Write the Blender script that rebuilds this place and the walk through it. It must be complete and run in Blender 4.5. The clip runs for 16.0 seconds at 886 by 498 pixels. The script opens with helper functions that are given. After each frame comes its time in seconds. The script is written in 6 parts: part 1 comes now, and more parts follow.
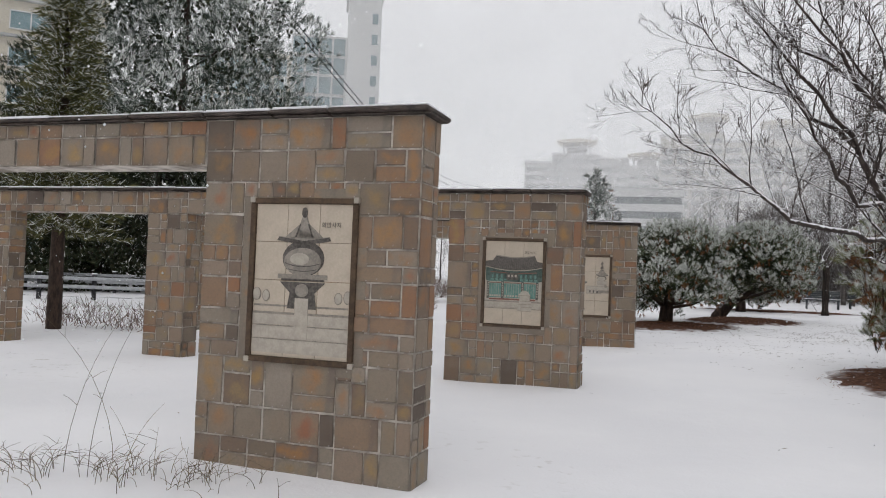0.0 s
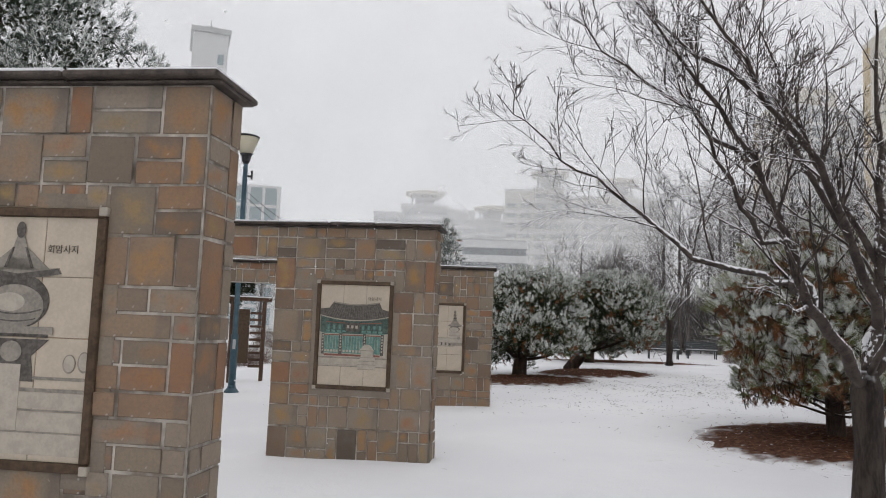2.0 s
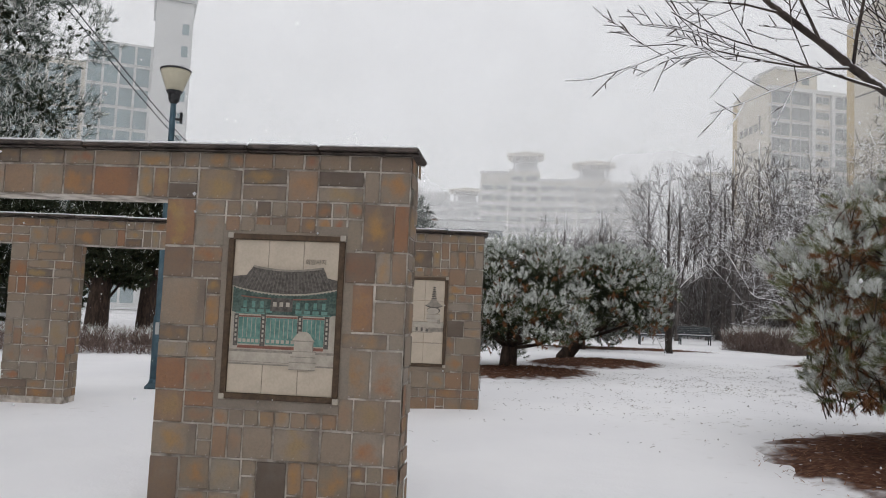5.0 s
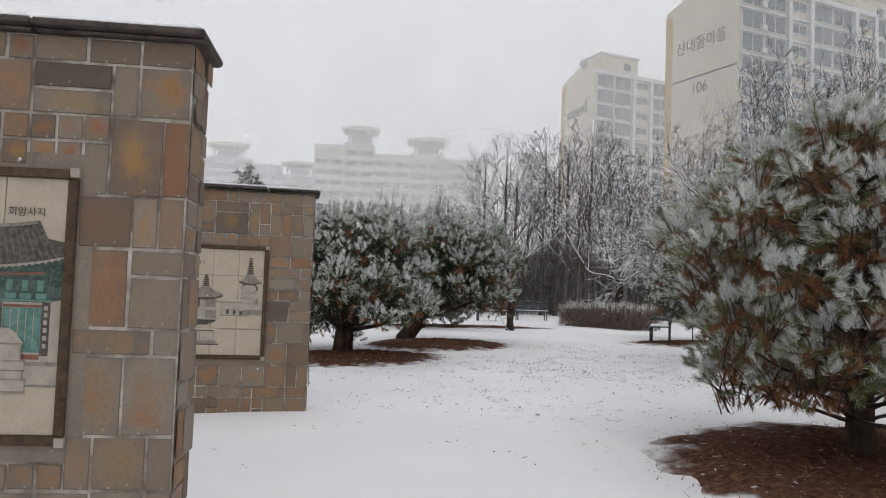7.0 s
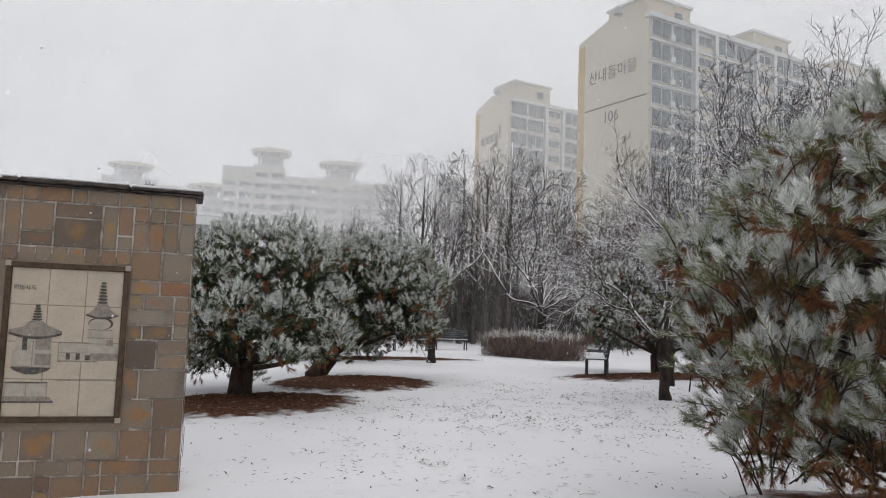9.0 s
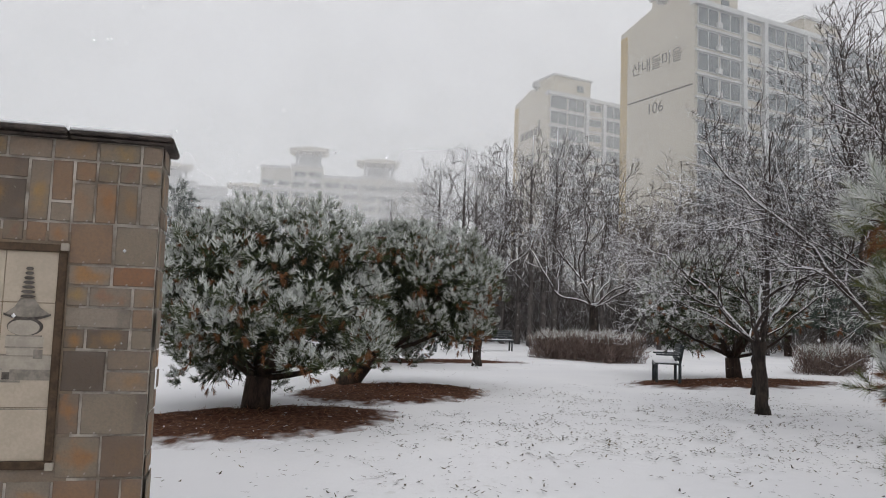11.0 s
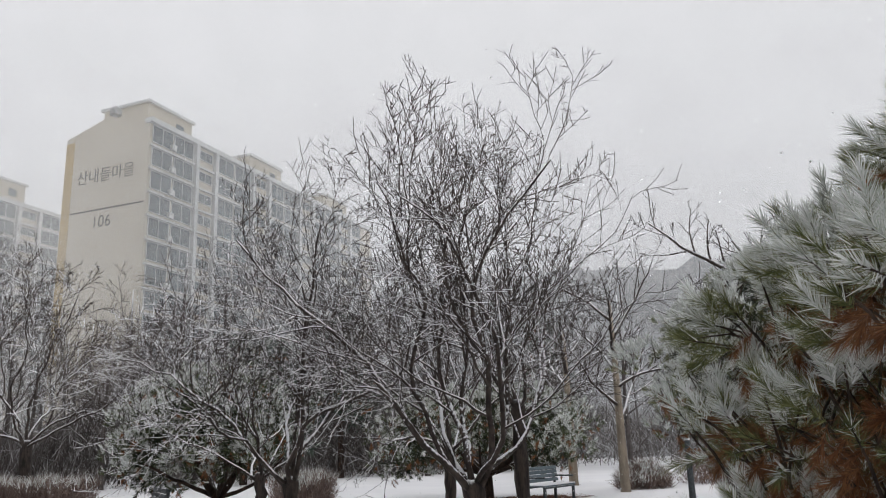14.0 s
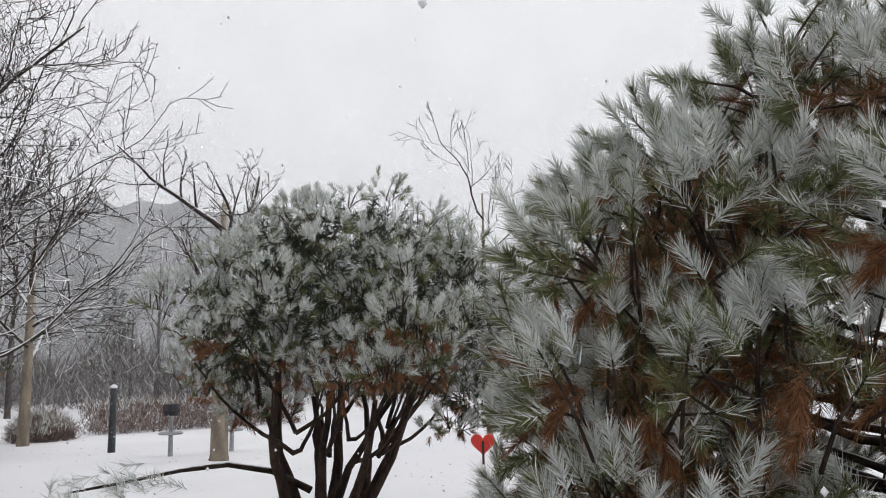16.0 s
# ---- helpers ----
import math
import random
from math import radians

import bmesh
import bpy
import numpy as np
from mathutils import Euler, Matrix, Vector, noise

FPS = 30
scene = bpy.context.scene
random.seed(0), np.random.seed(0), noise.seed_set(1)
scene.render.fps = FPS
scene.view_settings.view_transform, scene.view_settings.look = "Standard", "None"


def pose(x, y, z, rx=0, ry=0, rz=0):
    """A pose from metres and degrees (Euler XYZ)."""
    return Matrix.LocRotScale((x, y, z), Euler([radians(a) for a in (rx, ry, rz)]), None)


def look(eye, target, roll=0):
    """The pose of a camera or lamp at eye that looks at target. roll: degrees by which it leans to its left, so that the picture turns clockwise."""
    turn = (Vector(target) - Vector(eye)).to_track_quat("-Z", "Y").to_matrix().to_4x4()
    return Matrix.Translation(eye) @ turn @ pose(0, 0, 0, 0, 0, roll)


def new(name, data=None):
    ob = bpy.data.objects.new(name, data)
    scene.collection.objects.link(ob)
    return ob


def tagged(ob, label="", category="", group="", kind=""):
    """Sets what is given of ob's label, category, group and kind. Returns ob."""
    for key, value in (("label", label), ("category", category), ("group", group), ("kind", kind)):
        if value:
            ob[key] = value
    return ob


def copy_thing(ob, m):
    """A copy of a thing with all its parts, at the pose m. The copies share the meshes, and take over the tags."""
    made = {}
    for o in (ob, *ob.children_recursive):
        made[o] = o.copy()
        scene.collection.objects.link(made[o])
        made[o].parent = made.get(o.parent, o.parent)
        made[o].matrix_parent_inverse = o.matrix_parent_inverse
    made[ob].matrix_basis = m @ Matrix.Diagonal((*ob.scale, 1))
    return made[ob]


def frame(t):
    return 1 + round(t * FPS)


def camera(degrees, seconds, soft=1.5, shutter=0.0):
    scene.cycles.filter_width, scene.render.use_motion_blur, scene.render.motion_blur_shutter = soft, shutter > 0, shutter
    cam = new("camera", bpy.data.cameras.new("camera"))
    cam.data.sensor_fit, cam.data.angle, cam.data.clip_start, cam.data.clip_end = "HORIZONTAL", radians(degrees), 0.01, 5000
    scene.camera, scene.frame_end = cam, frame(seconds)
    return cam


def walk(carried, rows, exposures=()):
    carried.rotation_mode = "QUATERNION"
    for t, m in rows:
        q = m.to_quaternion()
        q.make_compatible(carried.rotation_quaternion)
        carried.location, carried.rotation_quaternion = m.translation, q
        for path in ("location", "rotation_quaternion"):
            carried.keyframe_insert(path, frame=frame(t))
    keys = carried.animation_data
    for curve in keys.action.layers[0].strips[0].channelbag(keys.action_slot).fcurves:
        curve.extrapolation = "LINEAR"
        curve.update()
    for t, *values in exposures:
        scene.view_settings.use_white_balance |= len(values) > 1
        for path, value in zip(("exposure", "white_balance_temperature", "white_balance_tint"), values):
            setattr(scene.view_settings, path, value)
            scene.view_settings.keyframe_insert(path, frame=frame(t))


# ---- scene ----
cam = camera(58.6, 16.0, 1.0)
METRES, EYE, TILT, LEAN, TURN = 16.0, 1.58, 0.0, 0.0, 0.0
ROWS = [
    (0.0, 0.0, 0.0, 0.0, -0.06, 1.59, -2.25),
    (0.5, 0.0011, 0.0272, 0.0004, -4.23, 2.42, -2.24),
    (1.0, 0.0072, 0.0558, -0.0015, -5.12, 2.58, -2.28),
    (1.5, 0.0102, 0.0832, 0.0007, -7.36, 3.99, -2.29),
    (2.0, 0.0155, 0.1122, 0.0002, -11.05, 5.66, -2.17),
    (2.5, 0.0212, 0.1449, 0.0006, -11.68, 5.61, -2.14),
    (3.0, 0.026, 0.1768, 0.0002, -12.11, 5.19, -2.19),
    (5.5, 0.0604, 0.3383, -0.0023, -13.66, 4.39, -2.61),
    (6.0, 0.0696, 0.3688, -0.0021, -18.41, 4.39, -2.4),
    (6.5, 0.0788, 0.3995, -0.0022, -23.23, 4.01, -2.1),
    (7.0, 0.0894, 0.4311, -0.0005, -24.97, 3.25, -2.07),
    (7.5, 0.0987, 0.4628, 0.0026, -26.71, 3.61, -2.06),
    (8.0, 0.112, 0.493, 0.0043, -27.31, 4.32, -2.11),
    (8.5, 0.123, 0.5243, 0.0049, -30.86, 4.88, -1.91),
    (9.0, 0.1379, 0.5526, 0.0048, -31.37, 5.34, -1.99),
    (11.5, 0.2053, 0.7016, 0.0057, -28.29, 5.11, -1.85),
    (12.0, 0.2171, 0.7335, 0.0078, -35.56, 4.32, -1.46),
    (12.5, 0.2331, 0.7632, 0.0089, -41.77, 3.79, -1.17),
    (13.0, 0.2462, 0.7893, 0.0119, -51.15, 7.52, -0.71),
    (13.5, 0.2615, 0.8103, 0.0142, -59.78, 12.83, 0.22),
    (14.0, 0.2763, 0.8318, 0.0154, -67.69, 14.12, 1.99),
    (14.5, 0.2952, 0.8528, 0.0139, -82.27, 11.9, 1.59),
    (15.0, 0.3154, 0.8746, 0.0145, -92.11, 8.86, 1.13),
    (15.5, 0.3305, 0.8983, 0.0154, -101.57, 7.29, 1.48),
    (16.0, 0.3481, 0.9185, 0.0179, -110.74, 9.17, 1.42),
]
walk(cam, [(t, pose(0, 0, EYE, TILT, LEAN, TURN) @ pose(METRES * x, METRES * y, METRES * z, 90 + pitch, roll, yaw)) for t, x, y, z, yaw, pitch, roll in ROWS],
     [(0.0, 0.0), (9.0, 0.0), (11.5, -0.08), (13.0, -0.04), (14.5, 0.02), (16.0, 0.18)])

# ---- world and light ----
world = bpy.data.worlds.new("overcast_sky")
scene.world = world
world.use_nodes = True
wn = world.node_tree
wn.nodes.clear()
w_out = wn.nodes.new("ShaderNodeOutputWorld")
w_add = wn.nodes.new("ShaderNodeAddShader")
w_sky = wn.nodes.new("ShaderNodeTexSky")
w_sky.sky_type, w_sky.sun_disc = "NISHITA", False
w_sky.sun_elevation, w_sky.sun_rotation = radians(38), radians(200)
w_bg1, w_bg2 = wn.nodes.new("ShaderNodeBackground"), wn.nodes.new("ShaderNodeBackground")
w_bg1.inputs["Strength"].default_value = 0.012
w_bg2.inputs["Color"].default_value = (0.70, 0.698, 0.712, 1)
w_bg2.inputs["Strength"].default_value = 1.13
wn.links.new(w_sky.outputs["Color"], w_bg1.inputs["Color"])
wn.links.new(w_bg1.outputs[0], w_add.inputs[0])
wn.links.new(w_bg2.outputs[0], w_add.inputs[1])
wn.links.new(w_add.outputs[0], w_out.inputs["Surface"])
sun_data = bpy.data.lights.new("sun", "SUN")
sun_data.energy, sun_data.angle, sun_data.color = 0.3, radians(30), (1.0, 0.97, 0.93)
sun = new("sun", sun_data)
sun.matrix_world = look((0, -20, 30), (4, 0, 0))

rng = np.random.default_rng(7)


# ---- materials ----
class Mat:
    """A small builder for node materials."""

    def __init__(self, name, rough=0.8, metal=0.0, spec=0.3):
        self.m = bpy.data.materials.new(name)
        self.m.use_nodes = True
        self.t = self.m.node_tree
        self.b = self.t.nodes["Principled BSDF"]
        self.b.inputs["Roughness"].default_value = rough
        self.b.inputs["Metallic"].default_value = metal
        self.b.inputs["Specular IOR Level"].default_value = spec
        self.tc = self.t.nodes.new("ShaderNodeTexCoord")

    def link(self, a, b):
        self.t.links.new(a, b)

    def noise(self, scale, detail=3, coord="Object", stretch=None):
        n = self.t.nodes.new("ShaderNodeTexNoise")
        n.inputs["Scale"].default_value, n.inputs["Detail"].default_value = scale, detail
        src = self.tc.outputs[coord]
        if stretch:
            mp = self.t.nodes.new("ShaderNodeMapping")
            mp.inputs["Scale"].default_value = stretch
            self.link(src, mp.inputs[0])
            src = mp.outputs[0]
        self.link(src, n.inputs["Vector"])
        return n.outputs["Fac"]

    def ramp(self, fac, stops):
        r = self.t.nodes.new("ShaderNodeValToRGB")
        e = r.color_ramp.elements
        while len(e) < len(stops):
            e.new(0.5)
        for el, (p, c) in zip(e, stops):
            el.position, el.color = p, (*c, 1) if len(c) == 3 else c
        self.link(fac, r.inputs[0])
        return r.outputs[0]

    def step(self, fac, lo, hi, a=0.0, b=1.0):
        r = self.t.nodes.new("ShaderNodeMapRange")
        r.interpolation_type = "SMOOTHSTEP"
        for k, v in zip(("From Min", "From Max", "To Min", "To Max"), (lo, hi, a, b)):
            r.inputs[k].default_value = v
        self.link(fac, r.inputs["Value"])
        return r.outputs[0]

    def mix(self, fac, a, b, mode="MIX"):
        n = self.t.nodes.new("ShaderNodeMix")
        n.data_type, n.blend_type = "RGBA", mode
        for sock, v in ((n.inputs[0], fac), (n.inputs[6], a), (n.inputs[7], b)):
            if isinstance(v, (int, float)):
                sock.default_value = v
            elif isinstance(v, tuple):
                sock.default_value = (*v, 1)
            else:
                self.link(v, sock)
        return n.outputs[2]

    def math(self, op, a, b):
        n = self.t.nodes.new("ShaderNodeMath")
        n.operation = op
        for sock, v in zip(n.inputs, (a, b)):
            if isinstance(v, (int, float)):
                sock.default_value = v
            else:
                self.link(v, sock)
        return n.outputs[0]

    def random(self, island=False):
        if island:
            return self.t.nodes.new("ShaderNodeNewGeometry").outputs["Random Per Island"]
        return self.t.nodes.new("ShaderNodeObjectInfo").outputs["Random"]

    def up(self):
        g = self.t.nodes.new("ShaderNodeNewGeometry")
        s = self.t.nodes.new("ShaderNodeSeparateXYZ")
        self.link(g.outputs["Normal"], s.inputs[0])
        return s.outputs[2]

    def bump(self, fac, strength, dist=0.01):
        n = self.t.nodes.new("ShaderNodeBump")
        n.inputs["Strength"].default_value, n.inputs["Distance"].default_value = strength, dist
        self.link(fac, n.inputs["Height"])
        self.link(n.outputs[0], self.b.inputs["Normal"])

    def done(self, colour):
        if isinstance(colour, tuple):
            self.b.inputs["Base Color"].default_value = (*colour, 1)
        else:
            self.link(colour, self.b.inputs["Base Color"])
        return self.m


SNOW = (0.80, 0.80, 0.82)


def mottled(name, c1, c2, scale=8, rough=0.8, bump=0.2, snow=None, metal=0.0, fine=60, stretch=None, patch=9, uneven=0.9):
    """Two colours mixed by noise at two scales; snow: (low, high) of the upward normal on which snow lies."""
    k = Mat(name, rough, metal)
    n1, n2 = k.noise(scale, 4, stretch=stretch), k.noise(fine, 3, stretch=stretch)
    f = k.math("ADD", k.math("MULTIPLY", n1, 0.65), k.math("MULTIPLY", n2, 0.35))
    col = k.mix(k.step(f, 0.36, 0.64), c1, c2)
    if snow:
        s = k.math("ADD", k.up(), k.math("MULTIPLY", k.math("SUBTRACT", k.noise(patch, 2), 0.5), uneven))
        col = k.mix(k.step(s, *snow), col, SNOW)
    if bump:
        k.bump(f, bump, 0.01)
    return k.done(col)


def make_snow():
    k = Mat("snow", 0.75, 0, 0.2)
    big, small, grit = k.noise(0.35, 4), k.noise(6, 5), k.noise(38, 3)
    col = k.mix(k.step(big, 0.35, 0.7), (0.79, 0.79, 0.81), (0.85, 0.848, 0.86))
    thin = k.math("MULTIPLY", k.step(k.noise(0.22, 3), 0.52, 0.66), k.step(small, 0.60, 0.72))
    col = k.mix(k.math("MULTIPLY", thin, 0.42), col, (0.33, 0.31, 0.25))
    k.bump(k.math("ADD", k.math("MULTIPLY", small, 0.7), k.math("MULTIPLY", grit, 0.3)), 0.35, 0.04)
    return k.done(col)


def make_stone():
    """Split sandstone: grey-taupe skins with rust and amber hearts, each tile its own mix."""
    k = Mat("stone_tile", 0.72, 0, 0.35)
    r = k.random()
    base = k.ramp(r, [(0.0, (0.105, 0.078, 0.058)), (0.12, (0.235, 0.182, 0.13)), (0.26, (0.255, 0.216, 0.17)), (0.40, (0.24, 0.145, 0.085)),
                      (0.52, (0.28, 0.235, 0.188)), (0.66, (0.17, 0.115, 0.078)), (0.78, (0.265, 0.215, 0.165)), (0.9, (0.25, 0.175, 0.115)), (1.0, (0.25, 0.125, 0.065))])
    n = k.t.nodes.new("ShaderNodeTexNoise")
    n.noise_dimensions = "4D"
    n.inputs["Scale"].default_value, n.inputs["Detail"].default_value = 9.0, 4
    k.link(k.tc.outputs["Object"], n.inputs["Vector"])
    k.link(k.math("MULTIPLY", r, 50.0), n.inputs["W"])
    # distance from the middle of the tile, so that the rust sits in its heart
    mid = k.t.nodes.new("ShaderNodeVectorMath")
    mid.operation = "SUBTRACT"
    k.link(k.tc.outputs["Generated"], mid.inputs[0])
    mid.inputs[1].default_value = (0.5, 0.5, 0.5)
    flatten = k.t.nodes.new("ShaderNodeVectorMath")
    flatten.operation = "MULTIPLY"
    k.link(mid.outputs[0], flatten.inputs[0])
    flatten.inputs[1].default_value = (1, 0, 1)
    ln = k.t.nodes.new("ShaderNodeVectorMath")
    ln.operation = "LENGTH"
    k.link(flatten.outputs[0], ln.inputs[0])
    heart = k.math("SUBTRACT", k.math("MULTIPLY", n.outputs["Fac"], 1.5), k.math("MULTIPLY", ln.outputs["Value"], 0.7))
    r2 = k.math("FRACT", k.math("MULTIPLY", r, 17.3), 0)
    r3 = k.math("FRACT", k.math("MULTIPLY", r, 41.7), 0)
    hue = k.ramp(r3, [(0.0, (0.31, 0.142, 0.055)), (0.3, (0.36, 0.205, 0.07)), (0.5, (0.27, 0.105, 0.048)), (0.75, (0.35, 0.23, 0.08)), (1.0, (0.26, 0.185, 0.10))])
    rust = k.math("MULTIPLY", k.step(heart, 0.36, 0.90), k.step(r2, 0.2, 0.75))
    col = k.mix(k.math("MULTIPLY", rust, 0.9), base, hue)
    grey = k.step(k.noise(2.6, 4), 0.50, 0.68)
    col = k.mix(k.math("MULTIPLY", grey, 0.35), col, (0.27, 0.245, 0.21))
    rim = k.step(k.math("ADD", ln.outputs["Value"], k.math("MULTIPLY", k.math("SUBTRACT", k.noise(14, 3), 0.5), 0.25)), 0.40, 0.62)
    col = k.mix(k.math("MULTIPLY", rim, 0.28), col, (0.12, 0.098, 0.085))
    stain = k.step(k.noise(1.6, 4, stretch=(3.0, 3.0, 0.8)), 0.54, 0.75)
    col = k.mix(k.math("MULTIPLY", stain, 0.5), col, (0.085, 0.068, 0.058))
    chip = k.step(k.noise(19, 2), 0.71, 0.77)
    col = k.mix(k.math("MULTIPLY", chip, 0.6), col, (0.50, 0.47, 0.44))
    fine = k.noise(70, 4)
    col = k.mix(k.step(fine, 0.3, 0.75, 0.0, 0.28), col, (0.10, 0.085, 0.075))
    k.bump(k.math("ADD", k.math("MULTIPLY", fine, 0.4), n.outputs["Fac"]), 0.4, 0.012)
    return k.done(col)


def make_mulch():
    k = Mat("pine_mulch", 0.95, 0, 0.1)
    col = k.ramp(k.noise(30, 5), [(0.3, (0.045, 0.021, 0.014)), (0.55, (0.11, 0.052, 0.033)), (0.75, (0.20, 0.11, 0.066))])
    d = k.t.nodes.new("ShaderNodeVectorMath")
    d.operation = "LENGTH"
    k.link(k.tc.outputs["Object"], d.inputs[0])
    edge = k.math("ADD", d.outputs["Value"], k.math("MULTIPLY", k.math("SUBTRACT", k.noise(5, 5), 0.5), 0.75))
    col = k.mix(k.step(edge, 0.80, 1.04), col, SNOW)
    flake = k.step(k.noise(22, 2), 0.66, 0.74)
    col = k.mix(k.math("MULTIPLY", flake, 0.5), col, SNOW)
    k.bump(k.noise(40, 4), 0.9, 0.03)
    return k.done(col)


def make_needles(name, stops, rough=0.6):
    k = Mat(name, rough, 0, 0.25)
    return k.done(k.ramp(k.random(island=True), stops))


SNOW_M = make_snow()
STONE = make_stone()
MULCH = make_mulch()
MORTAR = mottled("mortar", (0.20, 0.165, 0.135), (0.64, 0.59, 0.53), 4.5, 0.9, fine=13)
SLATE = mottled("coping_slate", (0.035, 0.028, 0.025), (0.10, 0.08, 0.068), 9, 0.75)
SNOW_PLAIN = mottled("settled_snow", (0.83, 0.83, 0.85), (0.77, 0.77, 0.79), 5, 0.8, 0.3)
CREAM = mottled("ceramic_tile", (0.52, 0.445, 0.355), (0.44, 0.375, 0.295), 5, 0.45, 0.05)
FRAME_BROWN = mottled("frame_brown", (0.055, 0.035, 0.022), (0.10, 0.065, 0.04), 20, 0.8)
INK_DARK = mottled("print_dark", (0.06, 0.052, 0.046), (0.13, 0.115, 0.10), 40, 0.5, 0)
INK_MID = mottled("print_mid", (0.20, 0.18, 0.155), (0.30, 0.265, 0.225), 25, 0.5, 0)
INK_LIGHT = mottled("print_light", (0.36, 0.32, 0.27), (0.44, 0.395, 0.33), 18, 0.5, 0)
INK_TEAL = mottled("print_teal", (0.075, 0.17, 0.15), (0.15, 0.27, 0.235), 22, 0.5, 0)
INK_SLATE = mottled("print_slate", (0.10, 0.09, 0.082), (0.17, 0.155, 0.14), 40, 0.5, 0)
INK_GREEN = mottled("print_dark_green", (0.035, 0.06, 0.052), (0.09, 0.13, 0.11), 30, 0.5, 0)
INK_RED = mottled("print_red", (0.25, 0.10, 0.07), (0.18, 0.08, 0.06), 22, 0.5, 0)
BARK = mottled("bark_snowy", (0.014, 0.011, 0.010), (0.055, 0.042, 0.034), 14, 0.9, 0.9, (0.55, 0.9), stretch=(1, 1, 0.25))
TWIG = mottled("twig_snowy", (0.030, 0.023, 0.020), (0.072, 0.056, 0.048), 10, 0.9, 0, (0.15, 0.45), patch=26, uneven=1.9)
# paler grey bark: distance haze is put into the colour, snow lies on top
TWIG_HAZED = mottled("twig_far_hazed", (0.06, 0.052, 0.048), (0.12, 0.105, 0.10), 6, 0.9, 0, (0.2, 0.7))
PINE_BARK = mottled("pine_bark", (0.022, 0.015, 0.012), (0.07, 0.045, 0.033), 16, 0.9, 0.7, (0.75, 1.1), stretch=(1, 1, 0.3))
N_GREEN = make_needles("needles_green", [(0.0, (0.028, 0.042, 0.020)), (0.6, (0.080, 0.102, 0.045)), (1.0, (0.16, 0.17, 0.08))])
N_FROST = make_needles("needles_frosted", [(0.0, (0.42, 0.46, 0.39)), (0.3, (0.70, 0.72, 0.69)), (1.0, (0.90, 0.905, 0.90))], 0.7)
N_BROWN = make_needles("needles_dead", [(0.0, (0.11, 0.045, 0.022)), (0.6, (0.23, 0.095, 0.04)), (1.0, (0.34, 0.17, 0.075))])
N_CORE = make_needles("needles_inner", [(0.0, (0.04, 0.05, 0.022)), (0.4, (0.09, 0.095, 0.04)), (0.5, (0.15, 0.07, 0.03)), (1.0, (0.27, 0.13, 0.055))])
N_BRIGHT = make_needles("needles_young_green", [(0.0, (0.07, 0.085, 0.03)), (0.6, (0.16, 0.175, 0.065)), (1.0, (0.27, 0.265, 0.12))])
# darkened green: the shade within the crowns is put into the colour
N_SHADED = make_needles("needles_shaded_green", [(0.0, (0.015, 0.024, 0.012)), (0.6, (0.035, 0.046, 0.022)), (1.0, (0.055, 0.05, 0.025))])
N_DARK = make_needles("needles_far_green", [(0.0, (0.03, 0.045, 0.035)), (0.6, (0.07, 0.095, 0.075)), (1.0, (0.12, 0.145, 0.12))])
N_OLIVE = make_needles("needles_olive", [(0.0, (0.045, 0.055, 0.018)), (0.6, (0.10, 0.10, 0.035)), (1.0, (0.17, 0.15, 0.06))])
STRAW = make_needles("dry_grass", [(0.0, (0.06, 0.045, 0.03)), (0.6, (0.16, 0.12, 0.075)), (1.0, (0.28, 0.22, 0.14))])
LITTER = make_needles("leaf_litter", [(0.0, (0.03, 0.026, 0.02)), (0.6, (0.085, 0.07, 0.045)), (1.0, (0.16, 0.12, 0.07))])
POLE_BLUE = mottled("pole_paint", (0.035, 0.075, 0.10), (0.06, 0.11, 0.14), 8, 0.5, 0.1)
BLACK_METAL = mottled("black_metal", (0.018, 0.018, 0.02), (0.04, 0.04, 0.043), 20, 0.55, 0.1)
WOOD_DARK = mottled("dark_wood", (0.05, 0.028, 0.018), (0.10, 0.055, 0.035), 10, 0.8, 0.3, stretch=(1, 1, 0.2))
LAMP_SHADE = mottled("lamp_acrylic", (0.50, 0.46, 0.34), (0.58, 0.54, 0.42), 4, 0.4, 0)
BENCH_METAL = mottled("bench_metal", (0.025, 0.03, 0.032), (0.06, 0.07, 0.075), 15, 0.5, 0.1, (0.7, 1.1))
STEEL_BLUE = mottled("bench_slat_paint", (0.07, 0.10, 0.115), (0.12, 0.15, 0.165), 15, 0.5, 0.1, (0.8, 1.1))
RAIL = mottled("guard_rail", (0.36, 0.37, 0.38), (0.26, 0.27, 0.28), 9, 0.5, 0.1)
ASPHALT = mottled("wet_asphalt", (0.05, 0.05, 0.052), (0.30, 0.31, 0.32), 0.8, 0.7, 0.2, fine=7)
CONC = mottled("painted_concrete", (0.56, 0.53, 0.46), (0.64, 0.61, 0.54), 0.15, 0.85, 0, fine=2)
CONC_WARM = mottled("painted_concrete_warm", (0.60, 0.55, 0.45), (0.66, 0.61, 0.51), 0.15, 0.85, 0, fine=2)
CONC_GREY = mottled("grey_concrete", (0.40, 0.41, 0.41), (0.48, 0.49, 0.49), 0.15, 0.85, 0, fine=2)
CONC_WHITE = mottled("white_concrete", (0.66, 0.67, 0.67), (0.74, 0.75, 0.75), 0.15, 0.8, 0, fine=2)
OCHRE = mottled("ochre_paint", (0.50, 0.37, 0.17), (0.56, 0.42, 0.2), 0.2, 0.85, 0)
SIGN_DARK = mottled("sign_paint", (0.10, 0.09, 0.08), (0.14, 0.125, 0.11), 2, 0.6, 0)
RED_PAINT = mottled("red_paint", (0.62, 0.05, 0.035), (0.5, 0.04, 0.03), 6, 0.4, 0, (0.6, 1.0))
